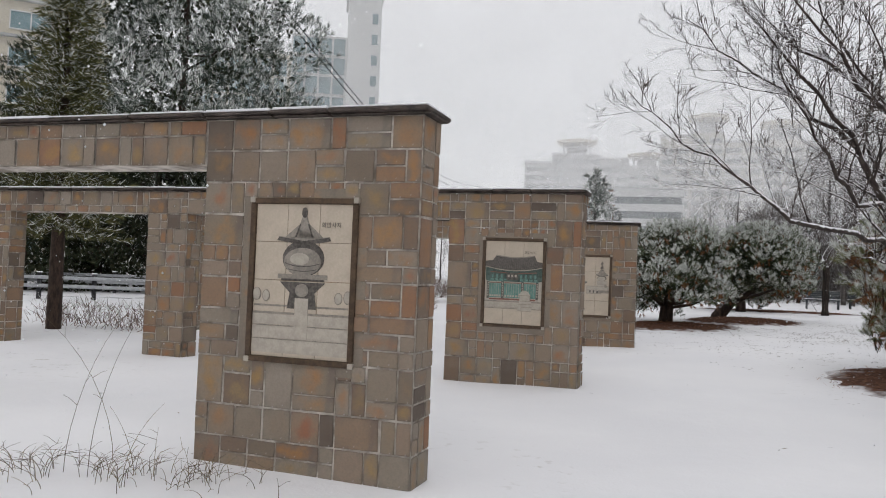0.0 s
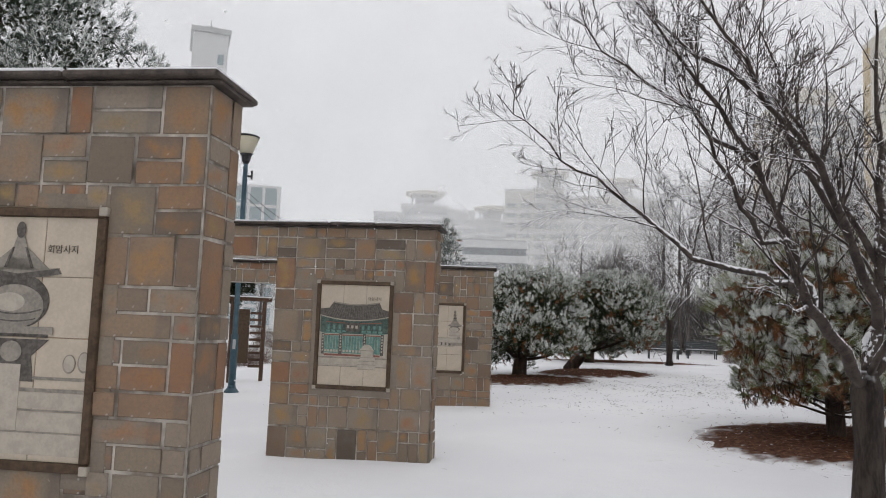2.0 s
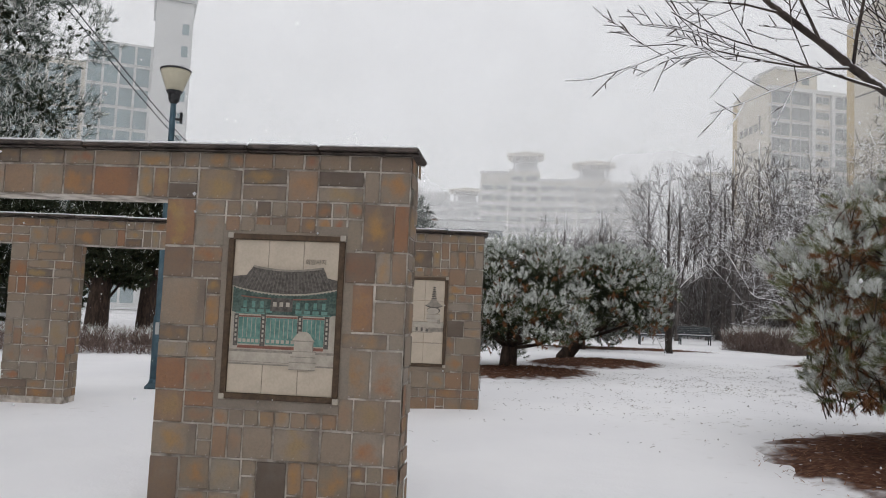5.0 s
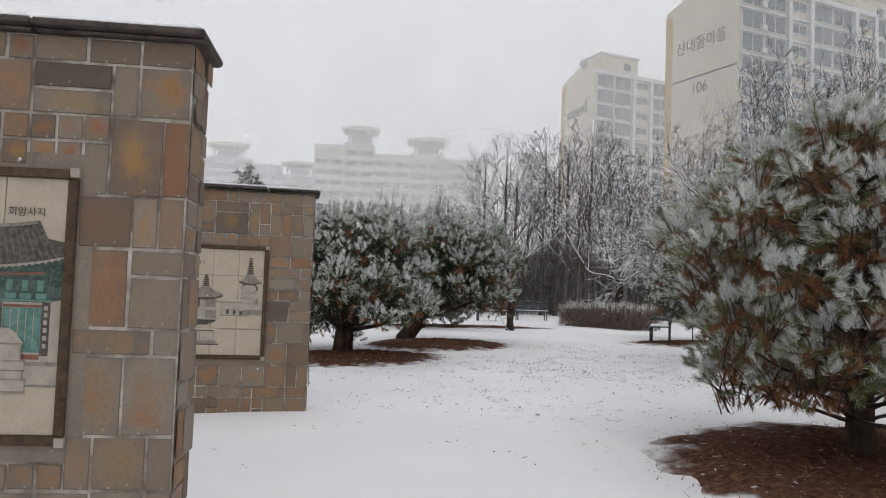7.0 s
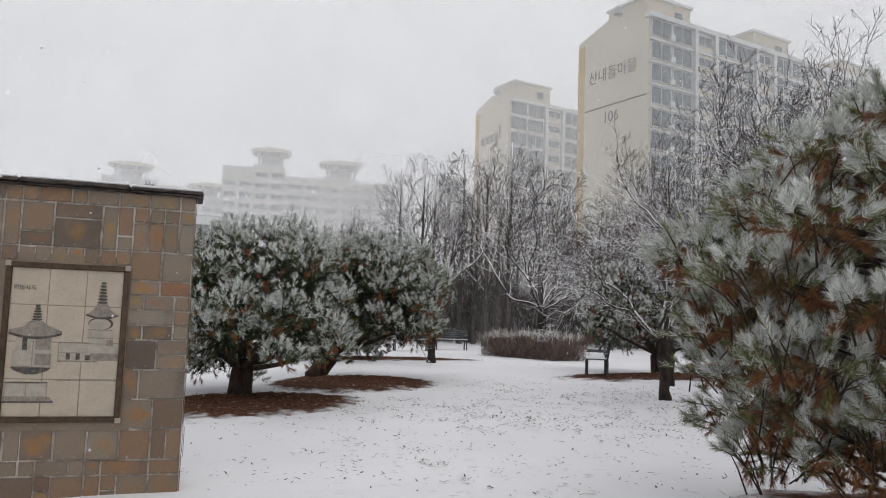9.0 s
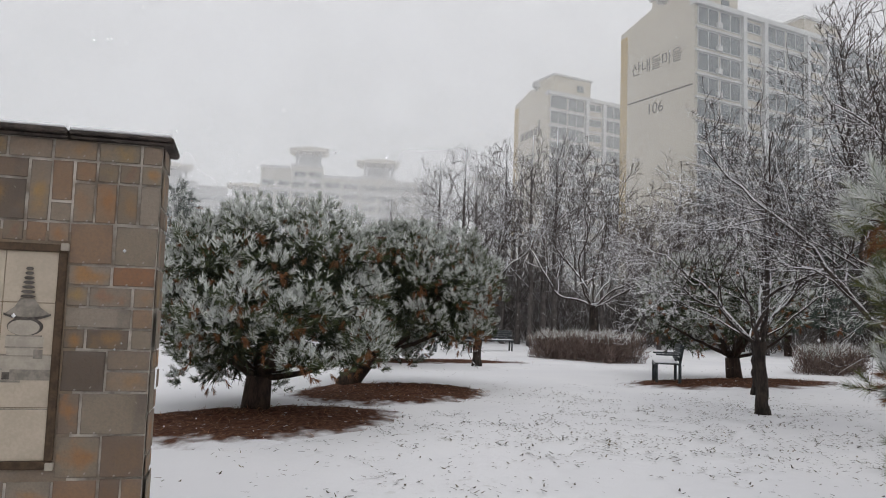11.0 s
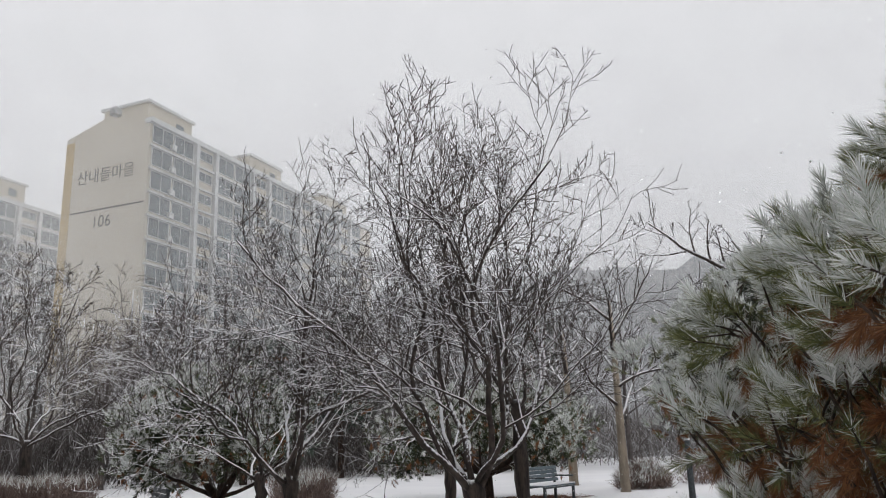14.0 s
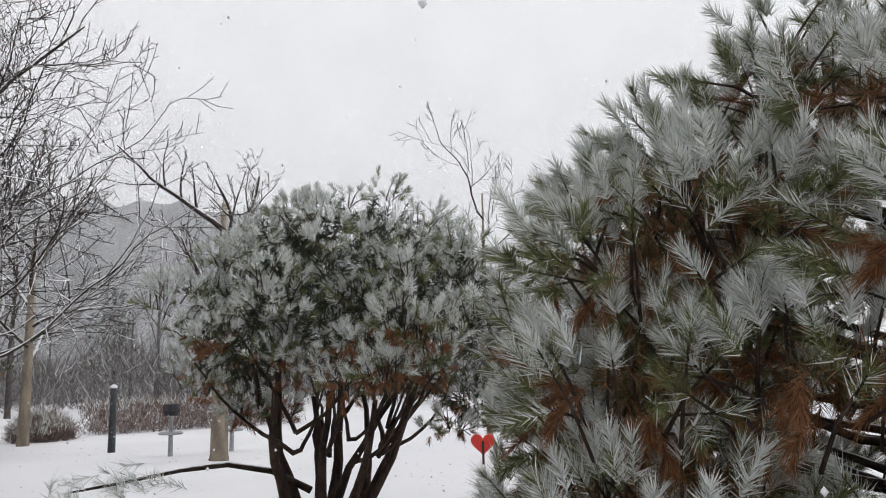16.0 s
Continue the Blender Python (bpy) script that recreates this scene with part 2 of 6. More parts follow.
# lightened grey: the mist over the hillside is mixed into this colour
HILL = mottled("wooded_hill_hazed", (0.20, 0.21, 0.215), (0.32, 0.325, 0.33), 0.08, 0.95, 0, fine=0.6)
CABLE = mottled("cable_black", (0.05, 0.05, 0.055), (0.08, 0.08, 0.085), 4, 0.7, 0)
GLASS = Mat("window_glass", 0.12, 0, 0.6)
GLASS = GLASS.done(GLASS.ramp(GLASS.random(island=True), [(0.0, (0.05, 0.07, 0.08)), (0.6, (0.12, 0.16, 0.175)), (1.0, (0.24, 0.27, 0.28))]))
GLASS_TEAL = Mat("teal_glass", 0.15, 0, 0.6)
GLASS_TEAL = GLASS_TEAL.done(GLASS_TEAL.ramp(GLASS_TEAL.random(island=True), [(0.0, (0.12, 0.22, 0.25)), (1.0, (0.24, 0.34, 0.36))]))


# ---- mesh helpers ----
def part(name, bm, material, parent=None, label=""):
    """Links a bmesh, or verts and faces, as one mesh object under a thing."""
    me = bpy.data.meshes.new(name)
    if isinstance(bm, tuple):
        me.from_pydata(bm[0], [], bm[1])
    else:
        bm.to_mesh(me)
        bm.free()
    me.materials.append(material)
    ob = new(name, me)
    if parent is not None:
        ob.parent = parent
    if label:
        ob["label"] = label
    return ob


def thing(name, label, category, m=None, group="", kind=""):
    ob = new(name)
    ob.empty_display_size = 0.2
    if m is not None:
        ob.matrix_world = m
    return tagged(ob, label, category, group, kind)


def box(bm, x0, x1, y0, y1, z0, z1, bevel=0.0):
    vs = [bm.verts.new(p) for p in ((x0, y0, z0), (x1, y0, z0), (x1, y1, z0), (x0, y1, z0), (x0, y0, z1), (x1, y0, z1), (x1, y1, z1), (x0, y1, z1))]
    fs = [bm.faces.new([vs[i] for i in f]) for f in ((3, 2, 1, 0), (4, 5, 6, 7), (0, 1, 5, 4), (1, 2, 6, 5), (2, 3, 7, 6), (3, 0, 4, 7))]
    if bevel:
        es = list({e for f in fs for e in f.edges})
        bmesh.ops.bevel(bm, geom=es, offset=bevel, segments=1, affect="EDGES")
    return bm


def boxes(rows, bevel=0.0):
    bm = bmesh.new()
    for r in rows:
        box(bm, *r, bevel=bevel)
    return bm


def tubes(paths):
    """Tapered tubes: rows of (points, radii, sides). Returns verts and faces."""
    V, F = [], []
    for pts, rad, k in paths:
        pts = [Vector(p) for p in pts]
        n = len(pts)
        base = len(V)
        ref = Vector((0.31, 0.57, 0.76))
        for i in range(n):
            d = (pts[min(i + 1, n - 1)] - pts[max(i - 1, 0)]).normalized()
            u = d.cross(ref)
            if u.length < 0.05:
                u = d.cross(Vector((1, 0, 0)))
            u.normalize()
            w = d.cross(u)
            for j in range(k):
                a = 2 * math.pi * j / k
                V.append(pts[i] + rad[i] * (math.cos(a) * u + math.sin(a) * w))
        for i in range(n - 1):
            for j in range(k):
                a, b = base + i * k + j, base + i * k + (j + 1) % k
                F.append((a, b, b + k, a + k))
        F.append(tuple(base + (n - 1) * k + j for j in range(k)))
        F.append(tuple(base + k - 1 - j for j in range(k)))
    return V, F


def smooth(ob):
    ob.data.polygons.foreach_set("use_smooth", [True] * len(ob.data.polygons))
    return ob


def lathe(profile, k=20):
    """A turned body from (radius, height) rows."""
    V, F = [], []
    for r, z in profile:
        for j in range(k):
            a = 2 * math.pi * j / k
            V.append((r * math.cos(a), r * math.sin(a), z))
    for i in range(len(profile) - 1):
        for j in range(k):
            a, b = i * k + j, i * k + (j + 1) % k
            F.append((a, b, b + k, a + k))
    F.append(tuple(range(k - 1, -1, -1)))
    F.append(tuple((len(profile) - 1) * k + j for j in range(k)))
    return V, F


def mesh_from_arrays(name, verts, faces, material, parent=None, label=""):
    """Triangles or quads from arrays."""
    me = bpy.data.meshes.new(name)
    nf, k = faces.shape
    me.vertices.add(len(verts))
    me.vertices.foreach_set("co", np.ascontiguousarray(verts, dtype=np.float32).ravel())
    me.loops.add(nf * k)
    me.loops.foreach_set("vertex_index", np.ascontiguousarray(faces, dtype=np.int32).ravel())
    me.polygons.add(nf)
    me.polygons.foreach_set("loop_start", np.arange(0, nf * k, k, dtype=np.int32))
    me.polygons.foreach_set("loop_total", np.full(nf, k, dtype=np.int32))
    me.update(calc_edges=True)
    me.materials.append(material)
    ob = new(name, me)
    if parent is not None:
        ob.parent = parent
    if label:
        ob["label"] = label
    return ob


def ground_z(x, y):
    """The lawn climbs half a metre towards the far trees."""
    def soft(u):
        return 0.05 * np.logaddexp(0.0, np.asarray(u) / 0.05)
    east = np.clip((np.asarray(x, dtype=float) + 2.5) / 5, 0, 1)
    v = 0.034 * (0.6 * np.asarray(x, dtype=float) + 0.8 * (np.asarray(y, dtype=float) - 11)) * east * east * (3 - 2 * east)
    return soft(v) - soft(v - 0.5)


def gz(x, y):
    return float(ground_z(x, y))


def sprays(centres, dirs, n, length, width, spread, r):
    """Needle tufts: n blades round each direction. Returns blade verts (m,3,3), and the blades' unit directions."""
    c = np.repeat(centres, n, axis=0)
    d = np.repeat(dirs, n, axis=0)
    q = r.normal(size=c.shape)
    v = d + spread * q / np.linalg.norm(q, axis=1, keepdims=True)
    v /= np.linalg.norm(v, axis=1, keepdims=True)
    side = np.cross(v, r.normal(size=c.shape))
    side /= np.linalg.norm(side, axis=1, keepdims=True) + 1e-9
    ln = length * r.uniform(0.65, 1.15, (len(c), 1))
    start = c + d * length * r.uniform(-0.9, 0.25, (len(c), 1))
    a, b = start - side * width / 2, start + side * width / 2
    tip = start + v * ln
    tip[:, 2] -= 0.12 * ln[:, 0] * r.uniform(0, 1, len(c))
    return np.stack([a, b, tip], axis=1), v


def blades(name, tri, material, parent=None, label=""):
    m = len(tri)
    return mesh_from_arrays(name, tri.reshape(-1, 3), np.arange(3 * m).reshape(m, 3), material, parent, label)


# ---- ground ----
def axis(lo, hi, step, far, grow=1.35):
    a = list(np.arange(lo, hi + 1e-6, step))
    d = step
    while a[-1] < far:
        d *= grow
        a.append(a[-1] + d)
    d = step
    while a[0] > -far:
        d *= grow
        a.insert(0, a[0] - d)
    return np.array(a)


def make_ground():
    xs, ys = axis(-12, 34, 0.25, 1500), axis(-3, 40, 0.25, 1500)
    X, Y = np.meshgrid(xs, ys)
    Z = ground_z(X, Y)
    near = np.exp(-((X - 8) / 30) ** 2 - ((Y - 16) / 30) ** 2)
    bumps = np.zeros_like(X)
    for k, (f, a) in enumerate(((0.5, 0.02), (1.3, 0.010), (2.9, 0.006))):
        bumps += a * np.sin(f * X + 1.7 * k + 0.6 * np.sin(0.7 * f * Y)) * np.cos(f * 0.9 * Y + k + 0.5 * np.sin(f * X))
    Z = Z + bumps * near
    ny, nx = X.shape
    idx = np.arange(nx * ny).reshape(ny, nx)
    F = np.stack([idx[:-1, :-1], idx[:-1, 1:], idx[1:, 1:], idx[1:, :-1]], axis=-1).reshape(-1, 4)
    ob = mesh_from_arrays("ground", np.stack([X, Y, Z], -1).reshape(-1, 3), F, SNOW_M)
    smooth(ob)
    tagged(ob, "snow-covered lawn with thin trampled patches", "ground", kind="structure")


make_ground()

# leaf litter and grass tips that poke through the snow, as flat scraps
def make_litter():
    n = 220000
    x, y = rng.uniform(-6, 26, n), rng.uniform(3, 34, n)
    dens = 0.5 + 0.5 * np.sin(0.9 * x + 1.6 * np.sin(0.7 * y)) * np.cos(0.8 * y + 1.1 * np.sin(0.8 * x))
    fine = 0.5 + 0.5 * np.sin(4.1 * x + 2.0 * np.sin(2.7 * y)) * np.cos(3.7 * y + 2.0 * np.sin(3.1 * x))
    px = 1.1 + 0.32 * (y - 6)
    right = np.clip((x - px - 1.3) / 2.5, 0.02, 1.0)
    patch = 1.6 * np.exp(-((x - 10.7) / 2.9) ** 2 - ((y - 18.4) / 2.6) ** 2) + 0.22 * np.exp(-((x - 6.0) / 2.0) ** 2 - ((y - 16.0) / 3.0) ** 2)
    dens = 0.1 * dens ** 2 * fine * right + 2.2 * patch * fine ** 2.0
    dens = np.clip(dens, 0, 1)
    keep = rng.uniform(0, 1, n) < dens
    x, y = x[keep], y[keep]
    m = len(x)
    z = ground_z(x, y) + 0.012
    a = rng.uniform(0, 6.28, m)
    ln, w = rng.uniform(0.014, 0.07, m), rng.uniform(0.004, 0.013, m)
    d = np.stack([np.cos(a), np.sin(a), rng.uniform(-0.1, 0.35, m)], -1) * ln[:, None]
    s = np.stack([-np.sin(a), np.cos(a), np.zeros(m)], -1) * w[:, None]
    c = np.stack([x, y, z], -1)
    tri = np.stack([c - s, c + s, c + d + 0.3 * s, c + d - 0.4 * s], 1)
    ob = mesh_from_arrays("leaf_litter", tri.reshape(-1, 3), np.arange(4 * m).reshape(m, 4), LITTER)
    tagged(ob, "brown dead leaves and grass tips in thin snow", "leaf litter", kind="stuff")


make_litter()


# ---- mulch beds ----
def mulch_bed(x, y, rx, ry, turn, seed, h=0.10):
    r = np.random.default_rng(seed)
    k, rings = 56, 12
    V, F = [(0, 0, h)], []
    ph = r.uniform(0, 6.28, 4)
    for i in range(1, rings + 1):
        u = i / rings
        for j in range(k):
            a = 2 * math.pi * j / k
            e = 1.06 + 0.05 * math.sin(3 * a + ph[0]) + 0.035 * math.sin(7 * a + ph[1]) + 0.02 * math.sin(13 * a + ph[2])
            V.append((u * e * math.cos(a), u * e * math.sin(a), h * (1 - u ** 2) + (0.012 * r.normal() if i < rings else -0.03)))
    for j in range(k):
        F.append((0, 1 + j, 1 + (j + 1) % k))
    for i in range(rings - 1):
        for j in range(k):
            a, b = 1 + i * k + j, 1 + i * k + (j + 1) % k
            F.append((a, a + k, b + k, b))
    c, s = math.cos(radians(turn)), math.sin(radians(turn))
    W = []
    for vx, vy, vz in V:
        lx, ly = vx * rx, vy * ry
        wx, wy = c * lx - s * ly, s * lx + c * ly
        W.append((vx, vy, gz(x + wx, y + wy) - gz(x, y) + vz))
    ob = part("mulch_bed", (W, F), MULCH)
    ob.matrix_world = pose(x, y, gz(x, y), 0, 0, turn) @ Matrix.Diagonal((rx, ry, 1, 1))
    smooth(ob)
    tagged(ob, "reddish-brown bed of fallen pine needles melting the snow", "mulch bed", "mulch beds under the pines", "structure")
    # loose needles and flakes of bark on it
    n = int(260 * rx * ry)
    a, q = r.uniform(0, 6.28, n), np.sqrt(r.uniform(0, 1, n)) * 1.02
    lx, ly = q * np.cos(a) * rx, q * np.sin(a) * ry
    wx, wy = x + c * lx - s * ly, y + s * lx + c * ly
    z = ground_z(wx, wy) + h * np.clip(1 - q ** 2, 0, 1) + 0.015
    b = r.uniform(0, 6.28, n)
    d = np.stack([np.cos(b), np.sin(b), r.uniform(-0.1, 0.6, n)], -1) * r.uniform(0.04, 0.11, (n, 1))
    sd = np.stack([-np.sin(b), np.cos(b), np.zeros(n)], -1) * 0.006
    p = np.stack([wx, wy, z], -1)
    lit = blades("fallen_needles", np.stack([p - sd, p + sd, p + d], 1), N_BROWN)
    tagged(lit, "fallen rust-brown pine needles on the bed", "pine needles", kind="stuff")


mulch_bed(7.9, 11.6, 2.3, 1.9, 20, 1)
mulch_bed(5.75, 20.15, 1.95, 1.2, 10, 2, 0.13)
mulch_bed(8.55, 22.3, 1.8, 1.4, 15, 3, 0.13)
mulch_bed(17.0, 22.7, 3.2, 1.1, 0, 4)
mulch_bed(22.2, 19.6, 3.8, 1.5, -20, 5)
mulch_bed(12.9, 13.1, 1.5, 1.1, 0, 6, 0.06)
mulch_bed(13.2, 30.5, 3.4, 0.9, -10, 7, 0.06)


# ---- stone walls with picture panels ----
TILE_MESHES = {}
CELL = 0.122


def tile_mesh(w, h):
    """A split-faced tile with worn edges, front at -y, w by h cells, corner at the origin."""
    if (w, h) in TILE_MESHES:
        return TILE_MESHES[w, h]
    g, e, d = 0.0058, 0.004, 0.0045
    x0, x1, z0, z1 = g, w * CELL - g, g, h * CELL - g
    V = [(x0, 0, z0), (x1, 0, z0), (x1, 0, z1), (x0, 0, z1),
         (x0, -d + 0.003, z0), (x1, -d + 0.003, z0), (x1, -d + 0.003, z1), (x0, -d + 0.003, z1),
         (x0 + e, -d, z0 + e), (x1 - e, -d, z0 + e), (x1 - e, -d, z1 - e), (x0 + e, -d, z1 - e)]
    F = []
    for a, b in ((0, 1), (1, 2), (2, 3), (3, 0)):
        F += [(a, b, b + 4, a + 4), (a + 4, b + 4, b + 8, a + 8)]
    F.append((8, 9, 10, 11))
    me = bpy.data.meshes.new("tile")
    me.from_pydata(V, [], F)
    me.materials.append(STONE)
    TILE_MESHES[w, h] = me
    return me


def packing(nx, nz, blocked, r):
    """Random ashlar on a grid of cells: rows of (column, row, width, height)."""
    used = np.zeros((nx, nz), dtype=bool)
    for a, b in blocked:
        used[a, b] = True
    out = []
    k = 0
    while k < nz:
        h = min(int(r.choice([2, 2, 1, 2, 3, 1, 2])), nz - k)
        i = 0
        while i < nx:
            w = int(r.choice([2, 2, 3, 1, 2, 2, 1]))
            while w > 1 and (i + w > nx or used[i:i + w, k:k + h].any()):
                w -= 1
            if used[i, k:k + h].any():
                for q in range(h):
                    if not used[i, k + q]:
                        out.append((i, k + q, 1, 1))
                i += 1
                continue
            if h == 2 and r.uniform() < 0.18:
                out += [(i, k, w, 1), (i, k + 1, w, 1)]
            elif h == 3 and r.uniform() < 0.7:
                c = int(r.integers(1, 3))
                out += [(i, k, w, c), (i, k + c, w, 3 - c)]
            else:
                out.append((i, k, w, h))
            i += w
        k += h
    return out


def face_tiles(wall, m, w, h, holes, r):
    """Tiles over a face of w by h metres; m puts the face's lower corner, x along it and -y outwards."""
    nx, nz = max(1, round(w / CELL)), max(1, round(h / CELL))
    fx, fz = w / (nx * CELL), h / (nz * CELL)
    blocked = []
    for x0, x1, z0, z1 in holes:
        for i in range(nx):
            for k in range(nz):
                cx, cz = (i + 0.5) * w / nx, (k + 0.5) * h / nz
                if x0 < cx < x1 and z0 < cz < z1:
                    blocked.append((i, k))
    for i, k, a, b in packing(nx, nz, blocked, r):
        ob = new("tile", tile_mesh(a, b))
        ob.parent = wall
        ob.matrix_local = m @ pose(i * CELL * fx, r.uniform(-0.007, 0.001) - (0.012 if r.uniform() < 0.08 else 0), k * CELL * fz, 0, r.normal() * 0.55, 0) @ Matrix.Diagonal((fx * r.uniform(0.975, 1.0), 1, fz * r.uniform(0.975, 1.0), 1))


THICK = 0.36
TOP = 2.70
LINTEL = 2.34


def flat(shapes, depth, z):
    """Flat raised shapes (polygons in x, z) of a printed picture, standing z in front of the panel."""
    bm = bmesh.new()
    for pts in shapes:
        front = [bm.verts.new((x, -z - depth, y)) for x, y in pts]
        f = bm.faces.new(front)
        f.normal_update()
        if f.normal.y > 0:
            f.normal_flip()
        back = [bm.verts.new((x, -z, y)) for x, y in pts]
        n = len(pts)
        for i in range(n):
            bm.faces.new((front[i], front[(i + 1) % n], back[(i + 1) % n], back[i]))
    return bm


def rect(x0, x1, y0, y1):
    return [(x0, y0), (x1, y0), (x1, y1), (x0, y1)]


def disc(x, y, rx, ry, k=20):
    return [(x + rx * math.cos(6.2832 * i / k), y + ry * math.sin(6.2832 * i / k)) for i in range(k)]


def writing(text, size, material, parent, m, depth=0.002, name="lettering"):
    cu = bpy.data.curves.new(name, "FONT")
    cu.body, cu.size, cu.extrude = text, size, depth
    tmp = bpy.data.objects.new(name, cu)
    scene.collection.objects.link(tmp)
    me = bpy.data.meshes.new_from_object(tmp.evaluated_get(bpy.context.evaluated_depsgraph_get()))
    bpy.data.objects.remove(tmp)
    me.materials.clear()
    me.materials.append(material)
    ob = new(name, me)
    ob.parent = parent
    ob.matrix_local = m @ pose(0, 0, 0, 90, 0, 0)
    return ob


def eave(x, y, w, rise, drop, th):
    """A hipped roof's outline with upturned corners, its eave centre at (x, y)."""
    return [(x - w, y + drop), (x - 0.55 * w, y - 0.1 * th), (x, y - 0.2 * th), (x + 0.55 * w, y - 0.1 * th), (x + w, y + drop), (x + w * 0.93, y + drop + th),
            (x + 0.45 * w, y + 0.35 * rise), (x + 0.16 * w, y + rise), (x - 0.16 * w, y + rise), (x - 0.45 * w, y + 0.35 * rise), (x - w * 0.93, y + drop + th)]


def picture_budo(p):
    part("low_wall", flat([rect(0.02, 0.88, 0.02, 0.12), rect(0.02, 0.88, 0.13, 0.22), rect(0.02, 0.88, 0.235, 0.31)], 0.002, 0.012), INK_LIGHT, p)
    part("wall_joint", flat([rect(0.02, 0.88, 0.12, 0.128), rect(0.02, 0.88, 0.222, 0.232), rect(0.02, 0.40, 0.312, 0.33), rect(0.52, 0.88, 0.312, 0.33), rect(0.03, 0.36, 0.37, 0.385), rect(0.53, 0.87, 0.37, 0.385)], 0.003, 0.012), INK_MID, p)
    part("newel", flat([disc(0.05, 0.46, 0.04, 0.05), disc(0.135, 0.45, 0.035, 0.045), disc(0.78, 0.45, 0.035, 0.045), disc(0.86, 0.46, 0.035, 0.05)], 0.003, 0.012), INK_MID, p)
    part("newel_face", flat([disc(0.053, 0.462, 0.034, 0.043), disc(0.138, 0.452, 0.029, 0.038), disc(0.783, 0.452, 0.029, 0.038), disc(0.862, 0.462, 0.028, 0.042)], 0.003, 0.015), INK_LIGHT, p)
    part("stair_stone", flat([rect(0.40, 0.52, 0.13, 0.44)], 0.004, 0.013), INK_LIGHT, p)
    part("pedestal", flat([[(0.33, 0.36), (0.40, 0.36), (0.40, 0.44), (0.52, 0.44), (0.52, 0.36), (0.59, 0.36), (0.57, 0.48), (0.66, 0.56), (0.26, 0.56), (0.35, 0.48)], rect(0.27, 0.65, 0.57, 0.615)], 0.003, 0.013), INK_DARK, p)
    part("pedestal_lip", flat([rect(0.24, 0.68, 0.585, 0.62), disc(0.46, 0.50, 0.06, 0.05)], 0.003, 0.017), INK_MID, p)
    part("stupa_shade", flat([disc(0.46, 0.74, 0.185, 0.135, 28)], 0.003, 0.013), INK_DARK, p)
    part("stupa_body", flat([disc(0.455, 0.715, 0.165, 0.105, 28)], 0.003, 0.017), INK_MID, p)
    part("stupa_light", flat([disc(0.43, 0.735, 0.085, 0.045, 24)], 0.001, 0.0205), INK_LIGHT, p)
    part("stupa_band", flat([bow(0.30, 0.61, 0.70, 0.675) + bow(0.30, 0.61, 0.707, 0.683)[::-1], bow(0.33, 0.58, 0.655, 0.64) + bow(0.33, 0.58, 0.661, 0.647)[::-1]], 0.001, 0.0205), INK_DARK, p)
    part("roof_stone", flat([eave(0.46, 0.86, 0.24, 0.09, 0.015, 0.03), [(0.28, 0.89), (0.64, 0.89), (0.50, 1.0), (0.475, 1.07), (0.445, 1.07), (0.42, 1.0)]], 0.003, 0.014), INK_MID, p)
    part("roof_edge", flat([[(0.22, 0.875), (0.46, 0.84), (0.70, 0.875), (0.68, 0.90), (0.46, 0.872), (0.24, 0.90)], disc(0.46, 1.085, 0.025, 0.04), [(0.38, 0.90), (0.395, 0.90), (0.43, 1.0), (0.42, 1.0)], [(0.53, 0.90), (0.545, 0.90), (0.50, 1.0), (0.49, 1.0)]], 0.003, 0.018), INK_DARK, p)


def bow(x0, x1, ya, yb, n=16):
    """Points of a sagging line from x0 to x1, ya at its ends and yb in the middle."""
    return [(x0 + (x1 - x0) * i / n, yb + (ya - yb) * (2 * i / n - 1) ** 2) for i in range(n + 1)]


